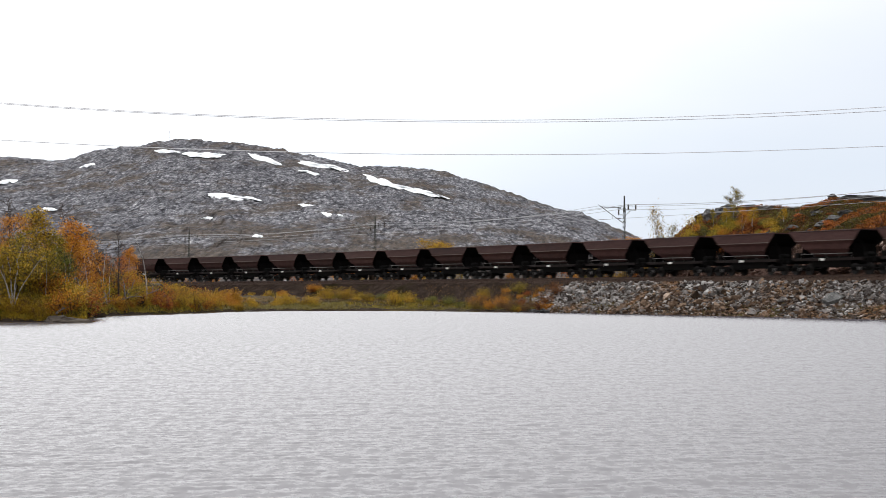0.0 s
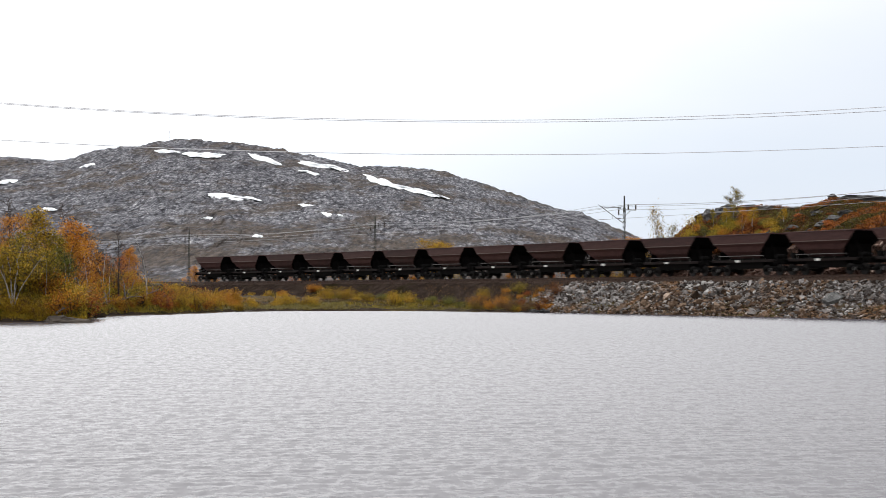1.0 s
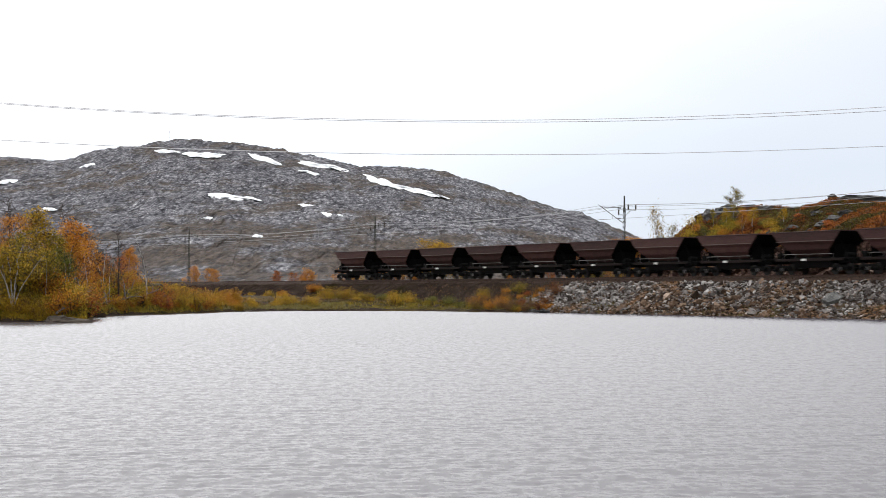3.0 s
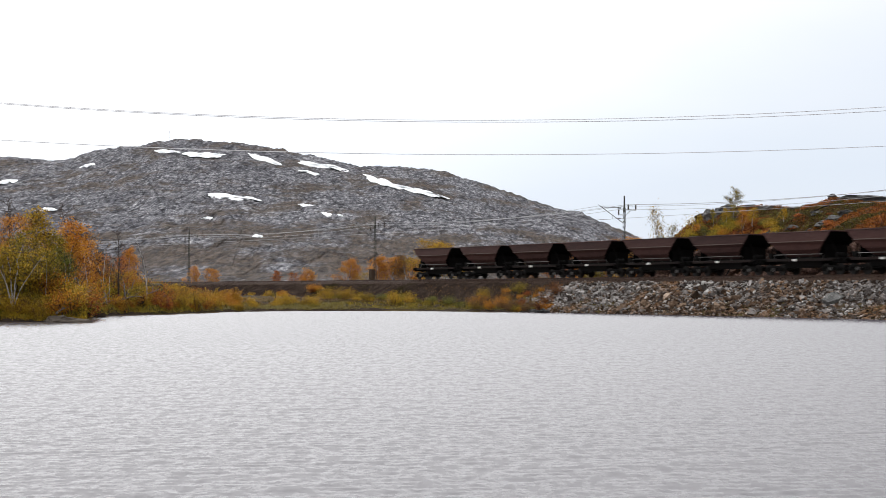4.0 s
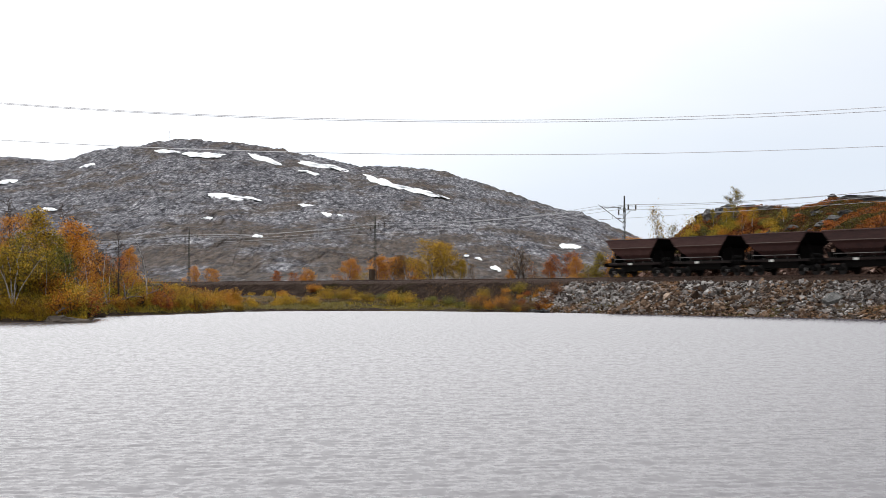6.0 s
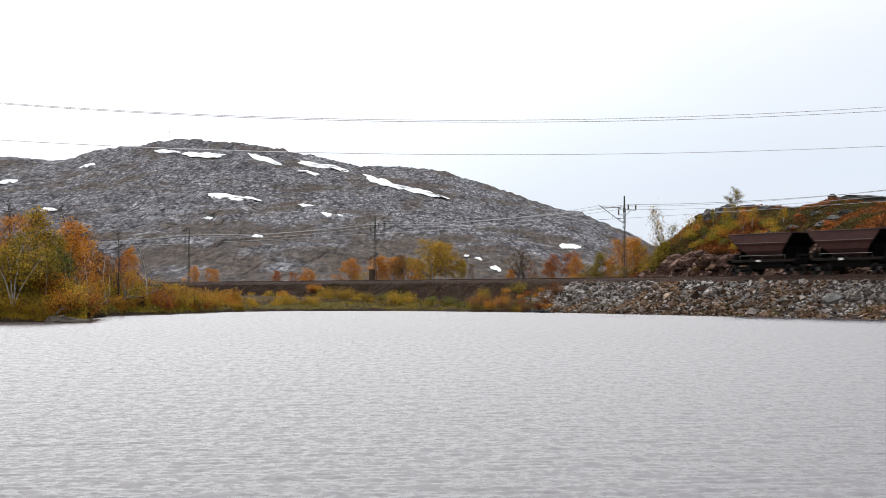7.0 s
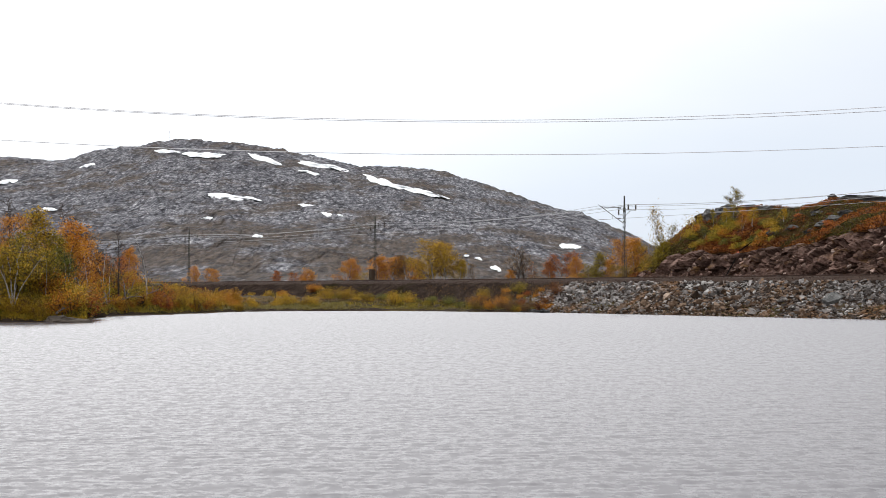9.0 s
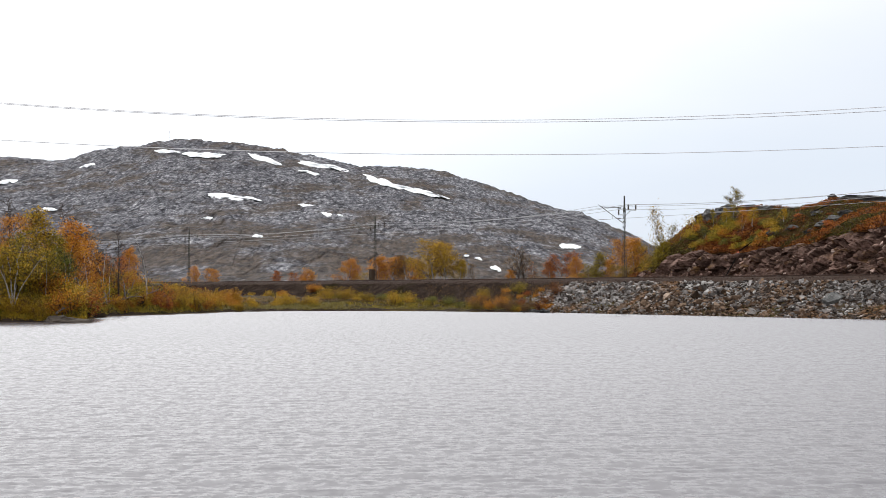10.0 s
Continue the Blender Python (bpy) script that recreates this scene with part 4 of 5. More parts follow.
def build_mast(height):
    root = tagged(new("catenary_mast"), "dark lattice steel railway catenary mast with bracket", "catenary mast", "masts along the railway")
    bm = bmesh.new()
    for x in (-1, 1):
        for y in (-1, 1):
            tube(bm, [(x * 0.17, y * 0.13, -1.3), (x * 0.09, y * 0.08, height - 1.2)], 0.028, 4)
    n = 15
    for k in range(n):
        z0, z1 = -0.6 + (height - 0.8) * k / n, -0.6 + (height - 0.8) * (k + 1) / n
        w0, w1 = (0.17 - 0.08 * (z + 1.3) / height for z in (z0, z1))
        s = 1 if k % 2 else -1
        for y in (-0.11, 0.11):
            tube(bm, [(-s * w0, y, z0), (s * w1, y, z1)], 0.016, 4)
        for x in (-1, 1):
            tube(bm, [(x * w0, -s * 0.11, z0), (x * w1, s * 0.11, z1)], 0.014, 4)
    part("mast", bm, M_POLE, root)
    bm = bmesh.new()
    tube(bm, [(0, 0, height - 1.6), (0, 0, height)], [0.1, 0.075], 8)
    part("mast_top", bm, M_POLE, root)
    bm = bmesh.new()
    box(bm, 0, 0, -0.65, 0.7, 0.6, 0.9, bevel=0.04)
    part("foundation", bm, M_SLEEPER, root, "concrete foundation block")
    bm = bmesh.new()
    tube(bm, [(0, -0.1, 7.15), (0, -3.0, 7.22)], 0.035, 6)
    tube(bm, [(0, -0.12, 5.6), (0, -3.05, 7.3)], 0.04, 6)
    tube(bm, [(0, -3.05, 7.2), (0, -3.25, 7.45)], 0.02, 5)
    bracket = part("cantilever", bm, M_ARM, root, "grey tubular cantilever bracket")
    for y, z in ((-0.55, 7.16), (-0.55, 5.85)):
        bm = bmesh.new()
        for k in range(6):
            lathe(bm, [(y - 0.3 + k * 0.07, 0.03), (y - 0.285 + k * 0.07, 0.075), (y - 0.265 + k * 0.07, 0.03)], 8, "y", (0, 0, z + (0.22 if z < 6 else 0)))
        part("insulator", bm, M_INSULATOR, bracket)
    bm = bmesh.new()
    tube(bm, [(0, -1.5, 6.0), (0, -3.2, 5.93)], 0.018, 5)
    tube(bm, [(0, -1.5, 6.0), (0, -1.5, 6.45)], 0.015, 4)
    part("steady_arm", bm, M_ARM, bracket)
    bm = bmesh.new()
    box(bm, 0, 0.75, 6.98, 0.07, 1.5, 0.07)
    tube(bm, [(0, 0.08, 6.4), (0, 0.85, 6.95)], 0.025, 5)
    box(bm, 0, -0.4, 6.45, 0.06, 0.75, 0.06)
    arm = part("crossarm", bm, M_ARM, root, "grey crossarm on the far side")
    for y, z in ((0.5, 7.02), (1.45, 7.02), (-0.73, 6.48)):
        bm = bmesh.new()
        prof = [(z, 0.03)]
        for k in range(5):
            prof += [(z + 0.06 + k * 0.08, 0.06), (z + 0.10 + k * 0.08, 0.1)]
        lathe(bm, prof + [(z + 0.5, 0.04)], 8, "z", (0, y, 0))
        part("insulator", bm, M_INSULATOR, arm, "dark glazed insulator")
    return root


def build_overhead_line():
    first = build_mast(8.4)
    for k, s in enumerate(MASTS):
        x, y, a = on_line(s, MAST_D)
        m = pose(x, y, RAIL, 0, 0, -math.degrees(a))
        if k == 0:
            first.matrix_basis = m
        else:
            copy_thing(first, m)
    # wires: distance behind the centre line, height over the rail at the masts, sag
    for name, d, h, sag, r, label in (("contact_wire", 0, 5.88, 0.05, 0.016, "thin grey copper contact wire over the track"), ("messenger_wire", 0, 7.3, 0.75, 0.016, "thin grey messenger wire over the track"),
                                      ("feeder_wire", MAST_D + 0.5, 7.55, 0.6, 0.017, "thin grey feeder wire on insulators"), ("feeder_wire", MAST_D + 1.45, 7.55, 0.55, 0.017, "thin grey feeder wire on insulators"),
                                      ("feeder_wire", MAST_D - 0.73, 7.0, 0.65, 0.017, "thin grey feeder wire on insulators")):
        pts = []
        for s0, s1 in zip(MASTS, MASTS[1:]):
            p, q = on_line(s0, d), on_line(s1, d)
            for k in range(12):
                u = k / 12
                pts.append((p[0] + (q[0] - p[0]) * u, p[1] + (q[1] - p[1]) * u, RAIL + h - sag * 4 * u * (1 - u)))
        bm = bmesh.new()
        tube(bm, pts, r, 5)
        wire = tagged(part(name, bm, M_WIRE), label, "wire", "overhead wires")
        if name == "messenger_wire":
            for s0, s1 in zip(MASTS, MASTS[1:]):
                p, q = on_line(s0), on_line(s1)
                for k in range(1, 6):
                    u = k / 6
                    x, y = p[0] + (q[0] - p[0]) * u, p[1] + (q[1] - p[1]) * u
                    bm = bmesh.new()
                    tube(bm, [(x, y, RAIL + 7.3 - 0.75 * 4 * u * (1 - u)), (x, y, RAIL + 5.84)], 0.007, 3)
                    part("dropper", bm, M_WIRE, wire)


build_overhead_line()


def equipment_box():
    """The rusty box on the mast beside the track."""
    x, y, a = on_line(52.25, MAST_D - 0.55)
    root = tagged(new("equipment_box"), "rusty brown steel equipment box beside a mast", "box")
    root.matrix_basis = pose(x, y, RAIL, 0, 0, -math.degrees(a))
    bm = bmesh.new()
    box(bm, 0.1, 0, 0.75, 0.7, 0.5, 1.25, bevel=0.03)
    body = part("body", bm, M_BOX, root)
    bm = bmesh.new()
    box(bm, 0.1, 0, 1.41, 0.8, 0.6, 0.07, bevel=0.01)
    part("lid", bm, M_BOX, body)
    bm = bmesh.new()
    box(bm, 0.1, -0.262, 0.75, 0.56, 0.02, 1.05, bevel=0.005)
    part("door", bm, M_BOX, body)
    for dx in (-0.18, 0.38):
        bm = bmesh.new()
        box(bm, dx, 0, -0.2, 0.08, 0.4, 0.75)
        part("leg", bm, M_BOX, root)


equipment_box()


def power_cables():
    """Conductors of a larger line that crosses high over the lake: lowest height, place of the lowest point, curve, tilt."""
    for z0, x0, k, tilt, r in ((13.80, 2.0, 0.00115, 0.0, 0.024), (13.70, 2.0, 0.00110, -0.0035, 0.024), (11.44, 4.0, 0.00085, 0.0, 0.023)):
        bm = bmesh.new()
        tube(bm, [(x, 110, z0 + k * (x - x0) ** 2 + tilt * (x + 6)) for x in np.arange(-72, 73, 3.0)], r, 6)
        tagged(part("power_cable", bm, M_CABLE), "grey high-voltage cable hanging over the lake", "cable", "cables over the lake")


power_cables()


# ---- rockfill on the lake side ----
def slope_z(d):
    return 2.98 - max(0.0, abs(d) - 3.1) / 1.65


def build_rockfill():
    root = tagged(new("rockfill"), "sloping rockfill of grey and rust-stained blasted stones", "rockfill", kind="structure")
    rng = random.Random(31)
    meshes, raw = [], []
    for k in range(14):
        b = rock_bm(rng, (rng.uniform(0.9, 1.5), rng.uniform(0.7, 1.05), rng.uniform(0.38, 0.75)), corners=10 if k < 9 else 8)
        b.verts.index_update()
        raw.append(([v.co.copy() for v in b.verts], [[v.index for v in f.verts] for f in b.faces]))
        me = bpy.data.meshes.new("stone")
        b.to_mesh(me)
        b.free()
        me.materials.append(M_ROCKFILL)
        meshes.append(me)

    def lie(s, d, size, flat=1.0):
        x, y, a = on_line(s, -d)
        tilt = Euler((rng.uniform(-0.7, 0.7), rng.uniform(-0.7, 0.7), rng.uniform(0, 6.3)))
        return Matrix.LocRotScale((x, y, slope_z(d) + size * 0.10), tilt, Vector((size, size, size * flat)))

    def rusted(s, d):
        """Iron-stained stones lie in a band towards the water, thickest below the boulders."""
        share = 0.05 + 0.5 * math.exp(-((s - 128) / 9) ** 2) * min(1, max(0, (d - 4.2) / 2)) + 0.25 * max(0, min(1, (d - 6.8) / 1.2)) + 0.35 * math.exp(-((s - 139.5) / 2.5) ** 2)
        return rng.random() < share

    # the largest boulders: along the line, distance before it, size
    big = [(126.5, 4.4, 1.75), (127.75, 4.9, 1.15), (124.5, 4.1, 0.85), (133.0, 5.9, 1.15), (134.75, 7.2, 1.1), (144.75, 6.0, 1.7), (139.25, 5.0, 0.95), (127.0, 5.5, 1.1), (131.5, 7.0, 1.2), (123.0, 5.6, 1.1),
           (133.25, 3.5, 0.9), (118.5, 7.4, 1.0), (122.25, 7.0, 1.0), (129.3, 4.6, 1.0), (128.6, 6.3, 1.05), (125.4, 6.6, 1.0), (137.0, 7.6, 1.1), (110.0, 7.4, 0.9)]
    rusty = {3, 6, 7, 8, 9, 11, 12, 14, 15}
    count = 0
    for s, d, size in big:
        b = rock_bm(rng, (1.2, 0.85, 0.72), 11)
        bmesh.ops.subdivide_edges(b, edges=b.edges[:], cuts=2, use_grid_fill=True)
        for v in b.verts:
            v.co += v.co.normalized() * (0.04 * noise.noise(v.co * 3.3 + Vector((count, 0, 0))) + 0.02 * noise.noise(v.co * 9))
        part("stone", b, M_GREYROCK if count == 5 else M_RUSTROCK if count in rusty else M_ROCKFILL, root).matrix_basis = lie(s, d, size)
        count += 1
    while count < 300:
        s, d = rng.uniform(97, 147), rng.uniform(3.4, 8.4)
        if s < 97 + (8.4 - d) * 1.6:
            continue
        ob = new("stone", rng.choice(meshes[:9]))
        ob.parent, ob.matrix_basis = root, lie(s, d, rng.uniform(0.42, 0.82))
        if rusted(s, d):
            ob.material_slots[0].link = "OBJECT"
            ob.material_slots[0].material = M_RUSTROCK
        count += 1
    verts, faces, stained = [], [], []
    for _ in range(12500):
        s, d = rng.uniform(93, 175), rng.uniform(3.2, 8.9)
        if s < 94 + (8.8 - d) * 1.9 + rng.uniform(-1, 1):
            continue
        size = rng.choice((0.17, 0.22, 0.28, 0.36, 0.5)) * rng.uniform(0.8, 1.2)
        m = lie(s, d, size)
        stain = rusted(s, d)
        vs, fs = rng.choice(raw)
        k = len(verts)
        verts.extend([tuple(m @ v) for v in vs])
        faces.extend([[i + k for i in f] for f in fs])
        stained.extend([int(stain)] * len(fs))
    small = sheet("small_stones", verts, faces, M_ROCKFILL, root, smooth=False)
    small.data.materials.append(M_RUSTROCK)
    small.data.polygons.foreach_set("material_index", stained)
    tagged(small, kind="stuff")


build_rockfill()


# ---- trees and shrubs ----
def leaf_sheet(name, centres, size, mat, parent, rng, slim=0.7, upright=0.0):
    c = np.array(centres, float)
    n = len(c)
    r = np.random.RandomState(rng.randint(0, 99999))
    u = r.normal(size=(n, 3))
    u[:, 2] += upright * 2 * np.sign(u[:, 2] + 1e-6)
    u /= np.linalg.norm(u, axis=1)[:, None]
    v = np.cross(u, r.normal(size=(n, 3)))
    v /= np.linalg.norm(v, axis=1)[:, None]
    k = size * r.uniform(0.6, 1.4, (n, 1))
    u, v = u * k, v * k * slim
    verts = np.stack([c - u, c + v * 0.9 - u * 0.1, c + u, c - v * 0.9 + u * 0.1], 1).reshape(-1, 3)
    faces = np.arange(4 * n).reshape(n, 4)
    ob = sheet(name, verts.tolist(), faces.tolist(), mat, parent, smooth=False)
    return ob


def crooked(rng, start, way, length, steps, wander, lift=0.0):
    p, d = Vector(start), Vector(way).normalized()
    pts = [p.copy()]
    for _ in range(steps):
        d = (d + Vector((rng.gauss(0, wander), rng.gauss(0, wander), rng.gauss(0, wander) * 0.6 + lift))).normalized()
        p = p + d * length / steps
        pts.append(p.copy())
    return pts


def tree_proto(name, seed, height=5.0, stems=1, lean=0.12, limbs=12, leaves=1500, size=0.075, crown_from=0.25, width=0.36, leaf=None, bark=None, label="", clump=0.22, category="tree", group="", thick=0.016):
    rng = random.Random(seed)
    root = tagged(new(name), label, category, group)
    trunk_bm, twig_bm, tips = bmesh.new(), bmesh.new(), []
    for k in range(stems):
        a = rng.uniform(0, 6.3)
        way = (math.cos(a) * lean * (1 if stems == 1 else 2.4), math.sin(a) * lean * (1 if stems == 1 else 2.4), 1)
        h = height * (1 if k == 0 else rng.uniform(0.65, 0.95))
        stem = crooked(rng, (0.12 * math.cos(a) * (stems > 1), 0.12 * math.sin(a) * (stems > 1), -0.15), way, h, 9, 0.09, 0.05)
        r0 = thick * h
        tube(trunk_bm, stem, [r0 * (1 - 0.88 * i / 9) for i in range(10)], 6)
        n = max(4, round(limbs / stems ** 0.6))
        for j in range(n):
            f = crown_from + (0.98 - crown_from) * (j + rng.random()) / n
            i = min(8, int(f * 9))
            p = stem[i].lerp(stem[i + 1], f * 9 - i)
            a = j * 2.4 + rng.uniform(-0.6, 0.6)
            out = Vector((math.cos(a), math.sin(a), rng.uniform(0.35, 1.0)))
            taper = 1.0 - 0.72 * max(0, (f - crown_from) / (1 - crown_from)) ** 1.3
            ln = height * width * taper * rng.uniform(0.6, 1.15)
            limb = crooked(rng, p, out, ln, 5, 0.16, 0.06)
            tube(twig_bm, limb, [r0 * 0.38 * (1 - 0.8 * q / 5) * (1 - f * 0.5) for q in range(6)], 4)
            tips += limb[2:]
            for q in (2, 3, 4, 5):
                for _ in range(2):
                    tw = crooked(rng, limb[q], (rng.gauss(0, 1), rng.gauss(0, 1), rng.uniform(-0.2, 1.0)), ln * rng.uniform(0.2, 0.42), 3, 0.22, 0.0)
                    tube(twig_bm, tw, [q * 1.7 * (1 if leaves else 0.95) for q in (0.011, 0.009, 0.006, 0.003)], 3, cap=False)
                    tips += tw[1:]
    part("trunk", trunk_bm, bark or M_BIRCH, root, smooth=True)
    part("branchwork", twig_bm, M_TWIG, root)
    if leaves:
        centres = []
        for _ in range(leaves):
            t = rng.choice(tips)
            centres.append((t.x + rng.gauss(0, clump), t.y + rng.gauss(0, clump), max(0.1, t.z + rng.gauss(0, clump * 0.8))))
        leaf_sheet("crown", centres, size, leaf, root, rng)
    return root


def shrub_proto(seed, height=1.5, width=1.3, leaves=700, size=0.07, leaf=None, label="", name="shrub"):
    rng = random.Random(seed)
    root = tagged(new(name), label, "shrub", "shrubs on the bank")
    bm, tips = bmesh.new(), []
    for k in range(13):
        a = k * 2.4 + rng.uniform(-0.5, 0.5)
        r = rng.uniform(0.2, 1.0)
        way = (math.cos(a) * r * width / height, math.sin(a) * r * width / height, 1.0)
        st = crooked(rng, (math.cos(a) * 0.15, math.sin(a) * 0.15, -0.1), way, height * rng.uniform(0.65, 1.1), 5, 0.17, 0.05)
        tube(bm, st, [0.028, 0.024, 0.02, 0.014, 0.009, 0.004], 4)
        tips += st[1:] + st[3:]
        for q in (2, 3, 4):
            for _ in range(2):
                tw = crooked(rng, st[q], (rng.gauss(0, 1), rng.gauss(0, 1), rng.uniform(0, 1)), height * rng.uniform(0.2, 0.4), 3, 0.2)
                tube(bm, tw, [0.01, 0.008, 0.005, 0.003], 3, cap=False)
                tips += tw[1:]
    part("stemwork", bm, M_TWIG, root)
    centres = []
    for _ in range(leaves):
        t = rng.choice(tips)
        s = 0.16 * height ** 0.5
        centres.append((t.x + rng.gauss(0, s), t.y + rng.gauss(0, s), max(0.03, t.z + rng.gauss(0, s * 0.8))))
    leaf_sheet("foliage", centres, size, leaf, root, rng)
    return root


def used_once(ob):
    """Prototypes are placed themselves the first time and copied afterwards."""
    state = {"free": True}

    def put(x, y, z, turn=0.0, size=1.0, tall=1.0, leaf=None, label="", tilt=0.0):
        m = pose(x, y, z, tilt, 0, turn)
        if state["free"]:
            state["free"] = False
            ob.matrix_basis, c = m, ob
        else:
            ob_scale = tuple(ob.scale)
            ob.scale = (1, 1, 1)
            c = copy_thing(ob, m)
            ob.scale = ob_scale
        c.scale = (size, size, size * tall)
        if leaf:
            for o in c.children:
                if o.name.split(".")[0] in ("crown", "foliage"):
                    o.material_slots[0].link = "OBJECT"
                    o.material_slots[0].material = leaf
        return tagged(c, label)
    return put


LEAF_WORDS = {L_HEATH: "rust-brown", L_MOSS: "dark moss-green", L_YELLOW: "yellow", L_ORANGE: "orange", L_RUST: "rust-red", L_OLIVE: "olive", L_GREEN: "dull green", L_GOLD: "golden olive", L_DULL: "brown"}
BIRCHES = [used_once(tree_proto("birch_tree", 3, leaf=L_ORANGE, label="birch", group="birches on the bank", leaves=4700, size=0.05)),
           used_once(tree_proto("birch_tree", 8, leaf=L_OLIVE, label="birch", group="birches on the bank", leaves=5600, stems=3, limbs=22, size=0.05, thick=0.012)),
           used_once(tree_proto("birch_tree", 14, leaf=L_YELLOW, label="birch", group="birches on the bank", leaves=5000, stems=2, limbs=18, width=0.42, size=0.05, thick=0.012)),
           used_once(tree_proto("birch_tree", 21, leaf=L_GOLD, label="birch", group="birches on the bank", leaves=4000, width=0.28, limbs=18, size=0.05, thick=0.012))]
THIN = [used_once(tree_proto("birch_tree", 33, height=5, leaf=L_DULL, label="birch", group="sparse birches", leaves=1500, size=0.04, limbs=18, width=0.24)),
        used_once(tree_proto("birch_tree", 37, height=5, leaf=L_DULL, label="birch", group="sparse birches", leaves=1000, size=0.04, limbs=18, stems=2, width=0.3))]
BARE = [used_once(tree_proto("bare_tree", 41, height=5, leaves=0, limbs=16, width=0.24, bark=M_TWIG, thick=0.014, lean=0.05, label="leafless dark dead birch on the bank", group="bare trees")),
        used_once(tree_proto("bare_tree", 47, height=5, leaves=0, limbs=13, width=0.18, bark=M_BIRCH, thick=0.014, lean=0.03, label="leafless pale birch on the bank", group="bare trees"))]
SHRUB_FORMS = [shrub_proto(51, leaves=1500, size=0.046, leaf=L_GOLD, label="shrub"), shrub_proto(55, 1.2, 1.5, leaves=1500, size=0.046, leaf=L_ORANGE, label="shrub"), shrub_proto(59, 1.9, 1.2, leaves=1800, size=0.046, leaf=L_OLIVE, label="shrub"), shrub_proto(63, 0.9, 1.3, leaves=1100, size=0.045, leaf=L_YELLOW, label="shrub")]
SHRUBS = [used_once(ob) for ob in SHRUB_FORMS]
FAR_SHRUBS = {}


def tree(kind, k, b, y, top, leaf=None, sink=0.0, wide=1.0, tilt=0.0):
    """A tree at bearing b (thousandths) and distance y whose top stands at height top."""
    x = b / 1000 * y
    z = z_at(x, y) - sink
    h = (top - z) / 5.0
    what = LEAF_WORDS.get(leaf, "")
    label = {"BIRCH": f"birch with {what} autumn leaves and pale trunk", "THIN": f"sparse birch with few {what} leaves remaining", "BARE": ""}[kind]
    put = {"BIRCH": BIRCHES, "THIN": THIN, "BARE": BARE}[kind][k]
    put(x, y, z, (b * 37) % 360, h * wide, 1 / wide, leaf, label, tilt)


def shrub(k, x, y, z, size, leaf, where="the lake bank"):
    if y > 159:                              # too far off to tell one from the next
        FAR_SHRUBS.setdefault(leaf, []).append((k, Matrix.LocRotScale((x, y, z), Euler((0, 0, x * 97 % 6.28)), (size, size, size))))
        return
    SHRUBS[k](x, y, z, (x * 97 + y * 31) % 360, size, 1.0, leaf, f"{LEAF_WORDS[leaf]} autumn shrub on {where}")


def plant_left_bank():
    B, T = "BIRCH", "THIN"
    for row in ((B, 2, -273, 117, 7.7, L_ORANGE, 0, 1.0), (B, 1, -262, 115, 6.6, L_OLIVE), (B, 3, -250, 121, 8.2, L_GOLD, 0, 1.25), (B, 0, -231, 123, 7.4, L_ORANGE, 0, 1.15), (B, 1, -268, 112, 5.4, L_OLIVE), (B, 0, -241, 120, 6.3, L_OLIVE),
                (B, 2, -222, 128, 6.4, L_ORANGE), (B, 1, -247, 113, 5.0, L_OLIVE), (B, 1, -237, 116, 5.2, L_GREEN), (B, 0, -195, 158, 6.3, L_ORANGE), (B, 2, -209, 150, 5.6, L_RUST), (B, 3, -215, 146, 5.4, L_ORANGE),
                (T, 0, -212, 142, 7.6, L_DULL), ("BARE", 0, -201, 141, 8.1), ("BARE", 1, -183, 147, 7.5), ("BARE", 0, -269, 120, 9.5), ("BARE", 1, -258, 126, 9.0), ("BARE", 0, -223, 130, 9.8), ("BARE", 0, -236, 128, 8.6), (T, 1, -207, 140, 6.2, L_DULL),
                ("BARE", 0, -263, 124, 9.2), ("BARE", 1, -229, 133, 8.5), ("BARE", 0, -241, 131, 8.3), (B, 1, -279, 113, 6.0, L_YELLOW)):
        tree(*row)
    rng = random.Random(77)
    leaves = {0: (L_OLIVE, L_GREEN, L_GOLD, L_GOLD, L_YELLOW, L_ORANGE), 1: (L_OLIVE, L_GOLD, L_YELLOW, L_ORANGE, L_OLIVE, L_RUST), 2: (L_ORANGE, L_YELLOW, L_GOLD, L_ORANGE, L_RUST), 3: (L_GOLD, L_OLIVE, L_YELLOW, L_YELLOW)}
    # bearing range, distance behind the shore, number, size, leaf mix
    for b0, b1, lo, hi, n, small, large, mix in ((-285, -226, 0.3, 4, 34, 0.45, 0.8, 3), (-224, -184, 3, 12, 26, 0.9, 1.45, 1), (-285, -224, 0.4, 14, 64, 0.7, 1.4, 0), (-222, -180, 0.6, 17, 80, 0.6, 1.15, 1), (-184, -128, 0.8, 14, 60, 0.6, 1.25, 2), (-128, -78, 0.6, 8, 20, 0.4, 0.85, 3)):
        for _ in range(n):
            b = rng.uniform(b0, b1) / 1000
            y = float(np.interp(b, SHORE_B, SHORE_Y)) + rng.uniform(lo, hi)
            x = b * y
            z, s, d = (float(v[0]) for v in ground_z([x], [y]))
            if d > -5 or z < 0.03:
                continue
            shrub(rng.randrange(4), x, y, z - 0.08, rng.uniform(small, large), rng.choice(leaves[mix]))


plant_left_bank()


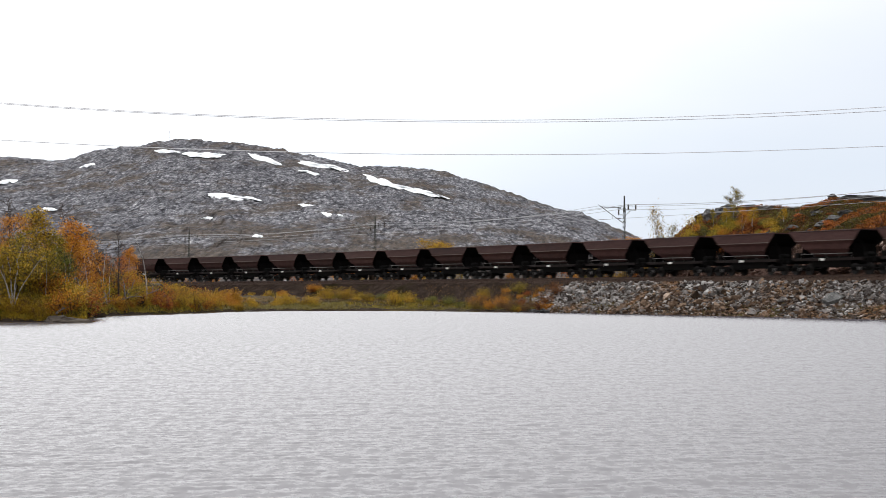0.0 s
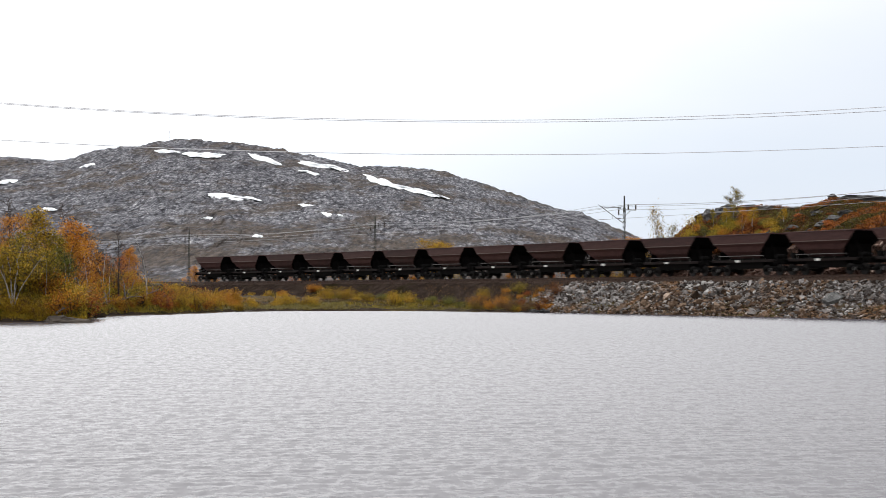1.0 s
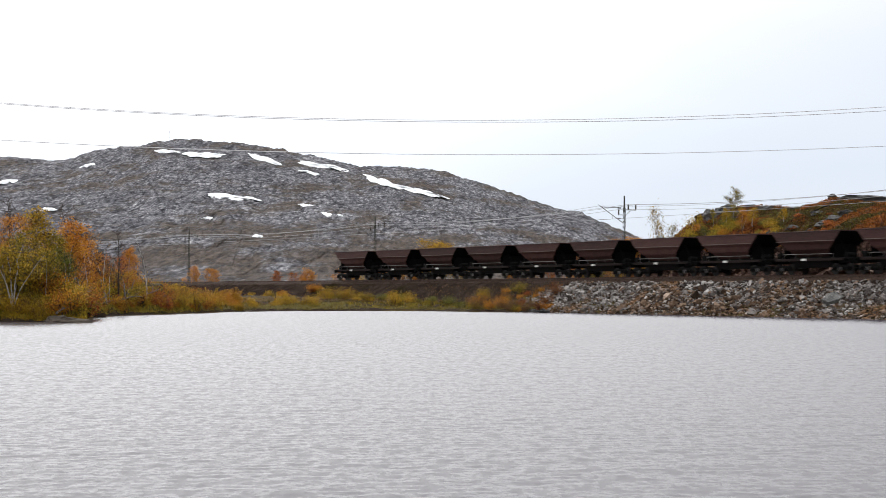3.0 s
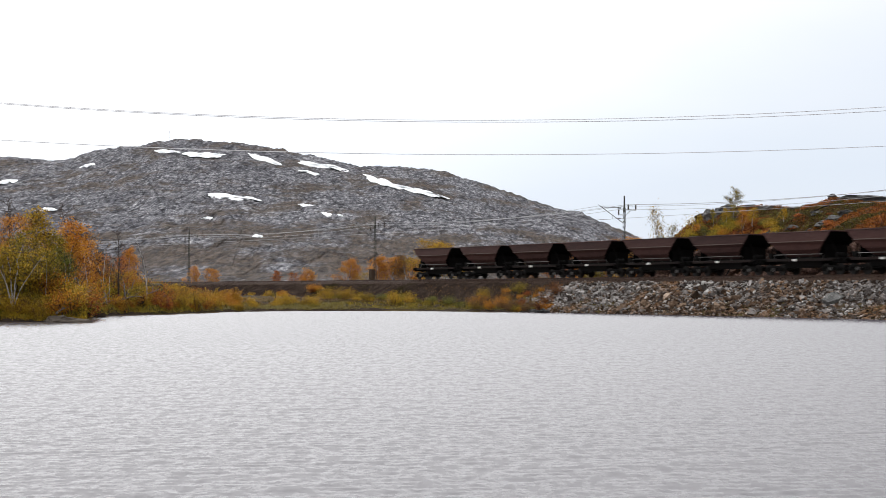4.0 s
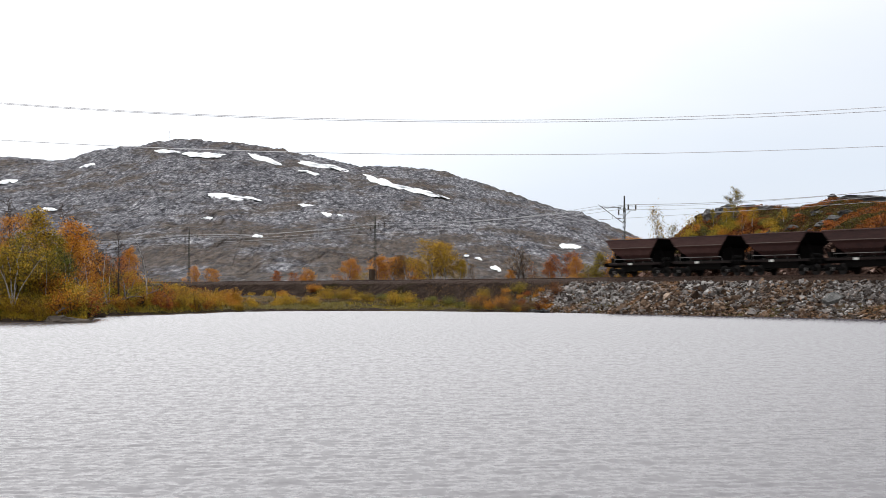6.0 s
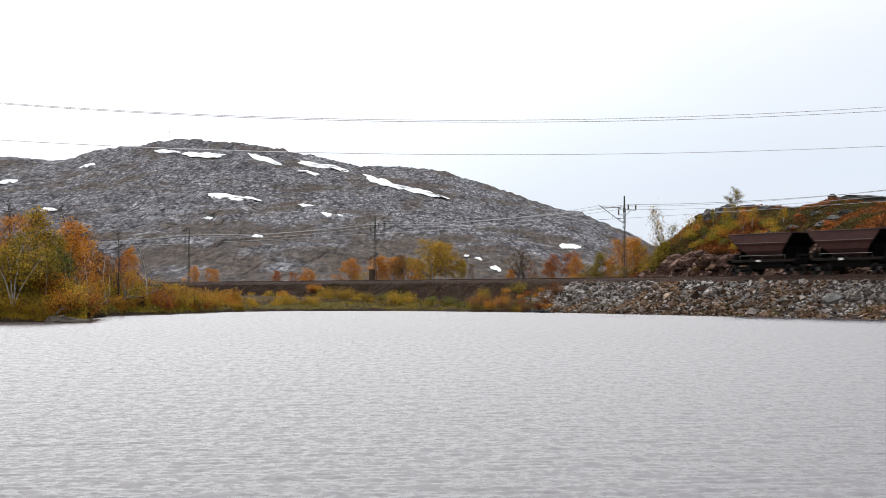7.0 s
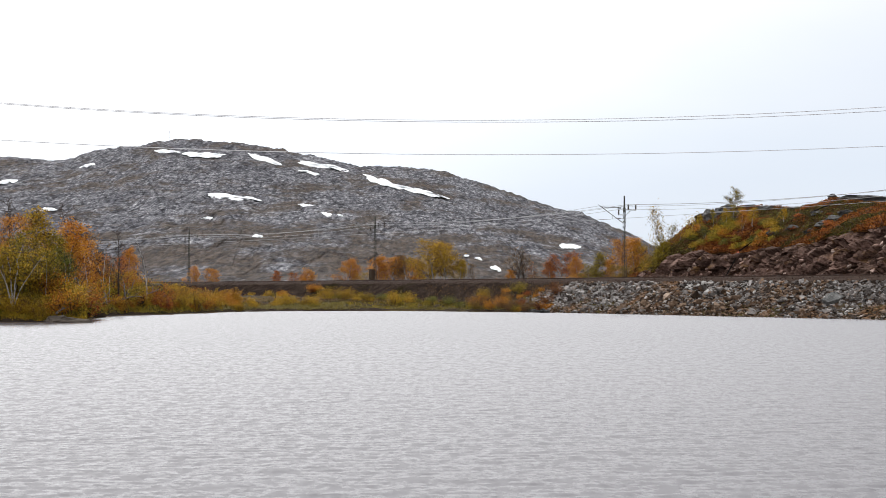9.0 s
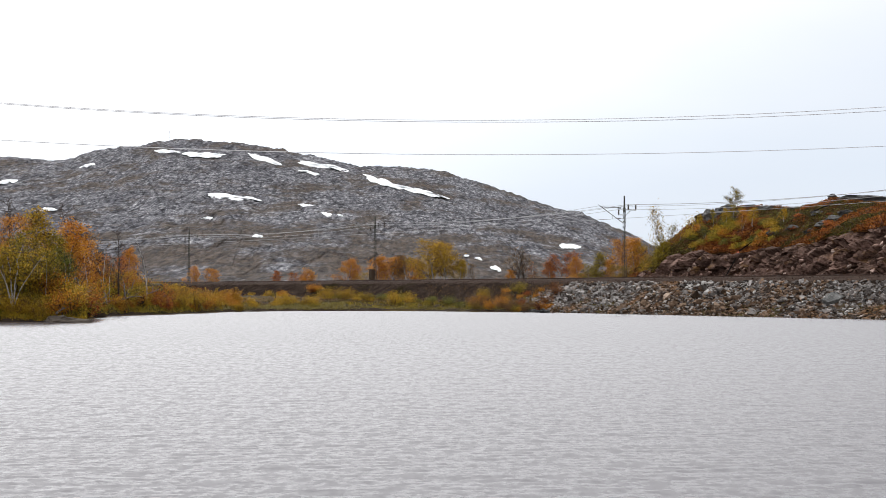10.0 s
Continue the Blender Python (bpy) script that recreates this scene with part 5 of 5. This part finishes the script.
def plant_embankment():
    rng = random.Random(91)
    # bearing range, distance before the line, number, size, leaves
    for b0, b1, lo, hi, n, small, large, leaves in ((-74, -19, 8.5, 14, 24, 0.5, 0.95, (L_GOLD, L_YELLOW, L_OLIVE, L_GREEN)), (-20, 24, 8.5, 14, 12, 0.35, 0.7, (L_OLIVE, L_YELLOW, L_GREEN)), (16, 40, 5.5, 11, 22, 0.4, 0.85, (L_ORANGE, L_DULL, L_OLIVE, L_GOLD)),
                                                    (38, 72, 4.6, 9.5, 32, 0.4, 0.85, (L_RUST, L_ORANGE, L_DULL, L_DULL, L_OLIVE, L_HEATH)), (-84, -72, 4.0, 5, 4, 0.5, 0.7, (L_ORANGE,)), (-160, -74, 6, 9, 14, 0.35, 0.7, (L_YELLOW, L_OLIVE, L_ORANGE))):
        for _ in range(n):
            b, d = rng.uniform(b0, b1) / 1000, -rng.uniform(lo, hi)
            x, y, a = on_line(bearing_on(b, d), d)
            z = z_at(x, y)
            if z > 0.05:
                shrub(rng.randrange(4), x, y, z - 0.08, rng.uniform(small, large), rng.choice(leaves), "the railway embankment")


plant_embankment()


def plant_behind_track():
    for kind, k, b, d, top, leaf, wide in (("BIRCH", 0, -155, 9, 6.1, L_ORANGE, 1.2), ("BIRCH", 2, -143, 10, 5.8, L_ORANGE, 1.2), ("BIRCH", 0, -58, 11, 6.6, L_ORANGE, 1.55), ("BIRCH", 2, -50, 14, 4.8, L_GOLD, 1.2), ("BIRCH", 0, -40, 10, 6.8, L_ORANGE, 1.55),
                                           ("BIRCH", 2, -32, 12, 6.9, L_ORANGE, 1.55), ("BIRCH", 0, -24, 13, 7.0, L_DULL, 1.55), ("BIRCH", 3, -16, 11, 6.2, L_ORANGE, 1.3), ("BIRCH", 1, -5, 9, 8.8, L_YELLOW, 1.3), ("BIRCH", 2, 2, 10, 8.6, L_YELLOW, 1.3), ("BIRCH", 0, 11, 11, 6.2, L_GOLD, 1.1),
                                           ("THIN", 1, 43, 9, 7.4, L_DULL, 1.3), ("THIN", 1, 49, 11, 7.3, L_DULL, 1.3), ("BIRCH", 0, 42, 7, 4.6, L_ORANGE, 1.1), ("THIN", 0, 18, 12, 5.8, L_DULL, 1.0), ("THIN", 1, 58, 12, 5.6, L_RUST, 1.2), ("BIRCH", 0, 66, 11, 5.6, L_RUST, 1.2), ("BIRCH", 2, 77, 12, 6.8, L_RUST, 1.0),
                                           ("BIRCH", 0, 83, 10, 6.0, L_ORANGE, 1.1), ("BIRCH", 1, 92, 9, 5.2, L_OLIVE, 1.1), ("BIRCH", 3, 97, 10, 6.3, L_OLIVE, 1.2), ("BIRCH", 0, 104, 11, 5.6, L_ORANGE, 1.1), ("BIRCH", 2, 118, 11, 8.2, L_ORANGE, 1.0), ("BIRCH", 0, 122, 13, 7.6, L_GOLD, 1.0),
                                           ("BIRCH", 3, 133, 9, 6.6, L_OLIVE, 1.2), ("THIN", 0, 138, 10, 11.4, L_GOLD, 0.7), ("THIN", 0, 140, 11, 9.6, L_OLIVE, 0.75), ("BARE", 0, 46, 9, 7.4, None, 1.5), ("BARE", 0, 51, 11, 7.2, None, 1.5), ("THIN", 0, 142, 9, 8.8, L_GOLD, 1.1), ("BIRCH", 3, 137, 8, 7.4, L_OLIVE, 1.2), ("THIN", 0, 150, 12, 10.4, L_GOLD, 1.0), ("THIN", 1, 147, 11, 8.8, L_DULL, 1.0), ("THIN", 1, 152, 12, 8.6, L_DULL, 1.0), ("BIRCH", 1, 128, 8, 5.4, L_GOLD, 1.1), ("BIRCH", 0, -103, 12, 5.2, L_RUST, 1.2), ("BIRCH", 2, -92, 11, 4.9, L_RUST, 1.3), ("BIRCH", 1, -83, 10, 5.6, L_ORANGE, 1.0), ("BIRCH", 2, 110, 9, 5.0, L_GOLD, 1.2)):
        x, y, a = on_line(bearing_on(b / 1000, d), d)
        tree(kind, k, b, y, top, leaf, 0, wide)
    rng = random.Random(17)
    for _ in range(34):
        b, d = rng.uniform(-165, 135) / 1000, rng.uniform(6, 14)
        if -0.145 < b < -0.105:
            continue
        x, y, a = on_line(bearing_on(b, d), d)
        shrub(rng.randrange(4), x, y, z_at(x, y) - 0.1, rng.uniform(0.7, 1.2), rng.choice((L_ORANGE, L_GOLD, L_DULL, L_RUST, L_YELLOW)), "the moor behind the track")


plant_behind_track()


def join_far_shrubs():
    for leaf, spots in FAR_SHRUBS.items():
        for name, mat in (("foliage", leaf), ("stemwork", M_TWIG)):
            verts, faces = [], []
            for k, m in spots:
                me = next(o for o in SHRUB_FORMS[k].children if o.name.split(".")[0] == name).data
                n = len(verts)
                verts.extend([tuple(m @ v.co) for v in me.vertices])
                faces.extend([[i + n for i in f.vertices] for f in me.polygons])
            tagged(sheet("far_thicket", verts, faces, mat, smooth=False), f"far thicket of {LEAF_WORDS[leaf]} autumn shrubs along the railway", "thicket", kind="stuff")


join_far_shrubs()


def on_hill(b, v):
    """A place on the hillside at bearing b and height share v (1 the brow of the cut, 2 the summit)."""
    lo, hi = 80.0, 200.0
    for _ in range(40):
        mid = (lo + hi) / 2
        x, y, z = hill_spot(mid, v)
        lo, hi = (mid, hi) if x / y < b else (lo, mid)
    return hill_spot((lo + hi) / 2, v)


def plant_hill():
    rng = random.Random(23)
    for b, v, size, leaf in ((182, 1.97, 2.7, L_OLIVE), (178, 1.9, 1.6, L_OLIVE)):
        x, y, z = on_hill(b / 1000, v)
        THIN[0](x, y, z - 0.2, b, size / 5, 1.0, leaf, "small birch with green-yellow leaves on the hilltop") if size < 2 else BIRCHES[1](x, y, z - 0.2, b, size / 5, 1.0, leaf, "small birch with green-yellow leaves on the hilltop")
    # thickets too dense to tell one shrub from the next
    for leaf, n, b0, b1, share in ((L_GOLD, 7, 152, 208, 0.26), (L_OLIVE, 12, 150, 205, 0.32), (L_HEATH, 26, 170, 280, 0.8), (L_ORANGE, 6, 158, 215, 0.35), (L_GREEN, 8, 150, 205, 0.4), (L_MOSS, 16, 190, 285, 0.5), (L_RUST, 14, 190, 288, 0.8), (L_YELLOW, 2, 170, 280, 0.3)):
        centres = []
        for _ in range(n):
            x, y, z = on_hill(rng.uniform(b0, b1) / 1000, 1.03 + rng.random() ** 1.2 * share)
            r = rng.uniform(0.4, 0.9) if b1 < 220 else rng.uniform(0.3, 0.6)
            flat = 1.15 if b1 < 220 else 0.55
            for _ in range(int(1000 * r)):
                w = Vector((rng.gauss(0, 1), rng.gauss(0, 1), abs(rng.gauss(0, 1)))).normalized() * r * rng.uniform(0.5, 1.05)
                centres.append((x + w.x * 1.2, y + w.y * 1.2, z + w.z * flat + 0.1 * noise.noise((x + w.x * 3, w.y * 3, w.z * 3))))
        tagged(leaf_sheet("hill_thicket", centres, 0.05, leaf, None, rng), f"thicket of low {LEAF_WORDS[leaf]} shrubs on the heath hill", "thicket", kind="stuff")
    for b, v, h, leaf in ((176, 1.35, 3.0, L_GOLD), (186, 1.25, 3.3, L_ORANGE), (192, 1.3, 2.8, L_YELLOW), (168, 1.4, 2.6, L_OLIVE), (160, 1.3, 2.4, L_GOLD), (212, 1.35, 2.2, L_YELLOW), (181, 1.5, 2.6, L_OLIVE), (163, 1.15, 2.6, L_GREEN)):
        x, y, z = on_hill(b / 1000, v)
        BIRCHES[rng.randrange(4)](x, y, z - 0.15, b * 7, h * 0.72 / 5, 1.0, leaf, f"small {LEAF_WORDS[leaf]} birch on the heath hill")
    # heath: low tufts in patches of colour
    for name, leaf, lo, hi, n, size in (("heath_tufts", L_HEATH, -0.10, 9, 66000, 0.075), ("heath_tufts", L_RUST, 0.06, 9, 15000, 0.07), ("moss_tufts", L_MOSS, -9, 0.0, 34000, 0.07), ("moss_tufts", L_GREEN, -9, -0.22, 4500, 0.065)):
        centres = []
        while len(centres) < n:
            s, v = rng.uniform(84, 160), 0.99 + rng.random() ** 1.5
            x, y, z = hill_spot(s, v)
            if lo < noise.fractal((x * 0.16, y * 0.16, 11.0), 0.9, 2.1, 3) < hi and z > 2.6:
                centres.append((x + rng.gauss(0, 0.1), y, z + rng.uniform(-0.02, 0.2)))
        tagged(leaf_sheet(name, centres, size, leaf, None, rng), "low heath and moss in autumn colours", "heath", kind="stuff")


plant_hill()


# ---- outcrops, boulders, wood, pipes ----
def outcrop(x, y, z, sx, sy, sz, turn, mat, label, seed, name="outcrop"):
    rng = random.Random(seed)
    bm = rock_bm(rng, (1, 1, 1), 26)
    bmesh.ops.subdivide_edges(bm, edges=bm.edges[:], cuts=5, use_grid_fill=True)
    for v in bm.verts:
        v.co += v.co.normalized() * (0.09 * noise.noise(Vector((v.co.x * 2 + v.co.z * 4, v.co.y * 2, v.co.z * 11 - v.co.x * 3 + seed))) + 0.05 * noise.noise(Vector((v.co.x * 5, v.co.y * 5, v.co.z * 24 - v.co.x * 6 + seed))))
        v.co += Vector((1, 1, 1)) * (0.09 * noise.noise(v.co * 2.5 + Vector((seed, 0, 0))) + 0.05 * noise.noise(v.co * 7 + Vector((seed, 0, 0))))
    ob = tagged(part(name, bm, mat), label, "rock")
    ob.matrix_basis = Matrix.LocRotScale((x, y, z), Euler((0, 0, radians(turn))), Vector((sx, sy, sz)))
    return ob


def lay_rocks():
    for b, v, sx, sy, sz, turn, seed in ((177, 1.83, 3.6, 3.0, 2.5, 20, 1), (170, 1.68, 3.2, 2.6, 2.2, -20, 2), (188, 1.7, 4.0, 2.2, 1.6, 10, 3), (199, 1.88, 4.4, 2.6, 1.2, 0, 4), (222, 1.55, 1.8, 1.3, 0.8, 35, 5), (205, 1.2, 1.8, 1.3, 0.9, 20, 7),
                                         (218, 1.28, 2.0, 1.4, 0.8, 30, 8), (164, 1.7, 2.6, 2.0, 1.6, -10, 9), (192, 1.95, 3.0, 2.5, 1.3, 0, 10), (233, 1.5, 1.8, 1.4, 0.9, 30, 14), (238, 1.36, 3.6, 1.4, 1.1, 32, 15), (245, 1.44, 3.2, 1.3, 1.1, 32, 16), (252, 1.55, 2.6, 1.3, 0.9, 32, 17), (230, 1.24, 2.2, 1.2, 0.9, 32, 18), (262, 1.5, 1.6, 1.1, 0.8, 20, 19)):
        x, y, z = on_hill(b / 1000, v)
        outcrop(x, y, z - 0.1 - 0.12 * sz, sx, sy, sz, turn, M_GREYROCK, "grey lichen-covered rock outcrop on the heath hill", seed)
    x, y, z = on_hill(0.267, 1.98)
    outcrop(x, y + 2, z - 0.1, 9.5, 6, 2.2, 0, M_GREYROCK, "smooth grey bedrock dome on the hilltop", 11, "rock_dome")
    x, y, z = on_hill(0.242, 1.98)
    outcrop(x, y, z + 0.3, 1.0, 0.9, 0.8, 15, M_GREYROCK, "dark boulder standing on the hilltop", 12, "boulder")
    x, y, z = on_hill(0.220, 1.98)
    outcrop(x, y, z + 0.12, 1.5, 1.0, 0.6, 15, M_GREYROCK, "grey boulder on the hilltop", 13, "boulder")
    for b, y, z, sx, sy, sz, seed, label in ((-236, 106.6, 0.06, 3.0, 1.8, 0.95, 21, "flat brown shore rock at the water"), (-229, 106.2, -0.04, 3.2, 1.4, 0.6, 22, "flat brown shore rock at the water"), (-181, 151, 2.0, 3.0, 1.6, 2.3, 23, "dark cracked boulder among the shrubs"), (-176, 150, 1.4, 2.6, 1.2, 1.2, 24, "dark cracked boulder among the shrubs"),
                                             (-129, 164.5, 0.3, 1.6, 1.0, 0.8, 25, "grey boulder on the grassy shore"), (-120, 163.5, 0.0, 0.9, 0.6, 0.3, 26, "small dark stone in the shallow water"), (-104, 167, 0.02, 0.8, 0.6, 0.35, 27, "small dark stone in the shallow water"), (-216, 137, 0.1, 1.6, 1.0, 0.5, 28, "grey stone lying at the lake shore"),
                                             (-208, 139, 0.1, 1.2, 0.8, 0.4, 29, "grey stone lying at the lake shore"), (-199, 141, 0.1, 1.4, 0.8, 0.4, 30, "grey stone lying at the lake shore"), (-250, 118, 4.2, 1.0, 0.8, 0.6, 31, "grey stone among the shrubs"), (57, 158, 0.05, 1.2, 0.9, 0.6, 32, "grey stone lying at the lake shore"), (63, 156, 0.1, 1.6, 1.0, 0.8, 33, "grey stone lying at the lake shore")):
        outcrop(b / 1000 * y, y, z, sx, sy, sz, 0 if seed in (21, 22) else seed * 40, M_SHOREROCK if "shore rock" in label or "dark" in label else M_GREYROCK, label, seed, "boulder")


lay_rocks()


def fallen_wood():
    rng = random.Random(64)
    for b, y, ln, turn, rise, h in ((-213, 139, 2.4, 30, 0.4, 0.9), (-204, 141, 2.6, -20, 0.2, 1.0), (-196, 143, 2.2, 60, 0.9, 0.8), (-212, 140, 1.8, 140, 0.9, 0.7), (-191, 146, 2.4, 10, 0.35, 0.6), (-222, 128, 2.2, 70, 1.6, 1.4), (-232, 112, 2.0, 20, 0.5, 1.6), (-226, 118, 2.2, 160, 0.7, 1.8), (-219, 136, 2.4, -35, 0.15, 1.2), (-208, 140, 2.0, 110, 1.2, 1.3), (-200, 142, 2.6, 200, 0.3, 1.4), (-198, 141, 2.2, 80, 1.6, 1.8), (-194, 144, 2.0, 150, 0.8, 1.0), (-188, 147, 2.4, 30, 0.5, 1.2), (-240, 110, 1.8, 60, 1.0, 1.5)):
        bm = bmesh.new()
        x = b / 1000 * y
        z = z_at(x, y) + h * 0.4
        a = radians(turn)
        pts = crooked(rng, (x, y, z), (math.cos(a), math.sin(a), rise), ln, 7, 0.2)
        tube(bm, pts, [0.085 * (1 - 0.8 * k / 7) for k in range(8)], 6)
        for k in (2, 4, 5):
            tube(bm, crooked(rng, pts[k], (rng.gauss(0, 1), rng.gauss(0, 1), 1), 0.8, 3, 0.2), [0.03, 0.02, 0.012, 0.006], 4)
        tagged(part("dead_branch", bm, M_DEAD, smooth=True), "grey weathered dead branch on the bank", "branch", "dead branches")


fallen_wood()


def mossy_hummocks():
    """Low humps of moss and heath on the bank, each a rounded mound with its own tufts."""
    rng = random.Random(71)
    for b, y, sx, sy, h, leaf in ((-0.2105, 142, 2.0, 1.4, 0.9, L_OLIVE), (-0.201, 145, 2.2, 1.4, 0.9, L_HEATH), (-0.222, 129, 1.6, 1.3, 0.8, L_OLIVE)):
        x = b * y
        z = z_at(x, y)
        bm = bmesh.new()
        bmesh.ops.create_icosphere(bm, subdivisions=4, radius=1.0)
        for v in bm.verts:
            v.co = v.co * (1 + 0.22 * noise.noise(v.co * 1.9 + Vector((x, 0, 0))) + 0.08 * noise.noise(v.co * 6))
            v.co = Vector((v.co.x * sx, v.co.y * sy, v.co.z * h))
        spots = [v.co + Vector((rng.gauss(0, 0.06), rng.gauss(0, 0.06), rng.uniform(0, 0.12))) for v in bm.verts if v.co.z > 0 for _ in range(7)]
        mound = tagged(part("hummock", bm, M_GROUND, smooth=True), "rounded hummock of dark moss and rust heath on the bank", "hummock", "hummocks on the bank")
        mound.matrix_basis = Matrix.Translation((x, y, z - 0.1))
        tagged(leaf_sheet("tufts", [tuple(p) for p in spots], 0.06, leaf, mound, rng), kind="stuff")


mossy_hummocks()


def leaning_birches():
    """White stems that bow out from one root at the water."""
    rng = random.Random(5)
    x, y = -0.267 * 111, 111.0
    z = z_at(x, y) - 0.1
    root = tagged(new("birch_tree"), "old birch with several bowed white stems and olive leaves", "tree")
    tips = []
    for px, pz in ((-1.6, 4.2), (-0.4, 4.0), (2.1, 3.9), (0.6, 4.6)):
        bm = bmesh.new()
        pts = []
        for k in range(9):
            u = k / 8
            pts.append((x + px * (u ** 1.5 * 0.8 + 0.2 * u) + 0.06 * rng.gauss(0, 1) * u, y + 0.3 * u * rng.gauss(0, 0.4), z + pz * u ** 0.9))
        tube(bm, pts, [0.06 * (1 - 0.75 * k / 8) for k in range(9)], 7)
        part("stem", bm, M_BIRCH, root, "white birch stem", smooth=True)
        bm = bmesh.new()
        for k in range(4, 9):
            for _ in range(3):
                tw = crooked(rng, pts[k], (rng.gauss(0, 1), rng.gauss(0, 0.7), rng.uniform(0.1, 1)), rng.uniform(0.7, 1.4), 4, 0.2)
                tube(bm, tw, [0.022, 0.016, 0.01, 0.006, 0.003], 4)
                tips += tw[2:]
        part("branchwork", bm, M_TWIG, root)
    centres = [(t.x + rng.gauss(0, 0.22), t.y + rng.gauss(0, 0.22), t.z + rng.gauss(0, 0.2)) for t in (rng.choice(tips) for _ in range(1500))]
    leaf_sheet("crown", centres, 0.07, L_GOLD, root, rng)


leaning_birches()


def pipes():
    """Black drain pipes with orange sleeves that run down the hill and the cutting."""
    for pts, band, label in (([on_hill(0.228, 1.45), on_hill(0.236, 1.58), on_hill(0.246, 1.74), on_hill(0.254, 1.88)], (2, 3), "black plastic pipe with an orange end on the heath"),
                             ([on_hill(0.1745, 0.25), on_hill(0.179, 0.6), on_hill(0.1835, 0.95), on_hill(0.193, 1.06)], (1, 2), "black plastic pipe with an orange sleeve on the rock face")):
        pts = [Vector(p) + Vector((0, -0.9 if k < 2 and "sleeve" in label else -0.2, 0.45 if "sleeve" in label else 0.16)) for k, p in enumerate(pts)]
        root = tagged(new("drain_pipe"), label, "pipe")
        bm = bmesh.new()
        tube(bm, pts, 0.06, 7)
        part("pipe", bm, M_UNDER, root)
        bm = bmesh.new()
        a, b = pts[band[0]], pts[band[1]]
        tube(bm, [a.lerp(b, 0.45), a.lerp(b, 0.95)], 0.085, 8)
        part("sleeve", bm, M_ORANGE_TUBE, root, "orange plastic sleeve")


pipes()


def track_marker():
    x, y, a = on_line(124.3, -2.6)
    bm = bmesh.new()
    tube(bm, [(x, y, RAIL - 0.9), (x, y, RAIL - 0.05)], 0.035, 6)
    box(bm, x, y, RAIL - 0.05, 0.09, 0.08, 0.1, bevel=0.02)
    tagged(part("marker_post", bm, M_SLEEPER), "small pale marker post in the ballast", "post")


track_marker()


def low_growth():
    """Grass and dwarf shrubs along the shore and on the banks."""
    rng = random.Random(8)
    for name, leaf, b0, b1, lo, hi, n, size in (("shore_grass", L_GRASS, -150, -60, 0.2, 5, 5000, 0.10), ("shore_grass", L_OLIVE, -285, -150, 0.1, 10, 12000, 0.10), ("shore_grass", L_GOLD, -285, -215, -3.0, 4.5, 12000, 0.08), ("shore_grass", L_OLIVE, -285, -150, -3.0, 3, 12000, 0.08), ("shore_grass", L_GREEN, -285, -180, 0.5, 8, 6000, 0.07), ("shore_grass", L_GRASS, -215, 66, -2.5, 2, 14000, 0.06), ("dwarf_shrubs", L_RUST, -285, -150, 1, 22, 4500, 0.09), ("dwarf_shrubs", L_GOLD, -285, -130, 0.5, 16, 6000, 0.09), ("dwarf_shrubs", L_MOSS, -200, 70, 0.5, 12, 6000, 0.09), ("shore_grass", L_OLIVE, -100, 60, 0.2, 6, 4500, 0.09), ("dwarf_shrubs", L_DULL, -130, 70, 3, 20, 5000, 0.08)):
        bs = np.array([rng.uniform(b0, b1) / 1000 for _ in range(n)])
        ys = np.interp(bs, SHORE_B, SHORE_Y) + np.array([rng.uniform(lo, hi) for _ in range(n)])
        z, s, d = ground_z(bs * ys, ys)
        keep = (z > 0.06) & (d < -3.6)
        centres = [(x, y, zz + rng.uniform(0, 0.22)) for x, y, zz in zip((bs * ys)[keep], ys[keep], z[keep])]
        tagged(leaf_sheet(name, centres, size, leaf, None, rng, slim=0.4, upright=0.6), "low grass and dwarf shrubs on the bank", "grass", kind="stuff")


low_growth()

motions()
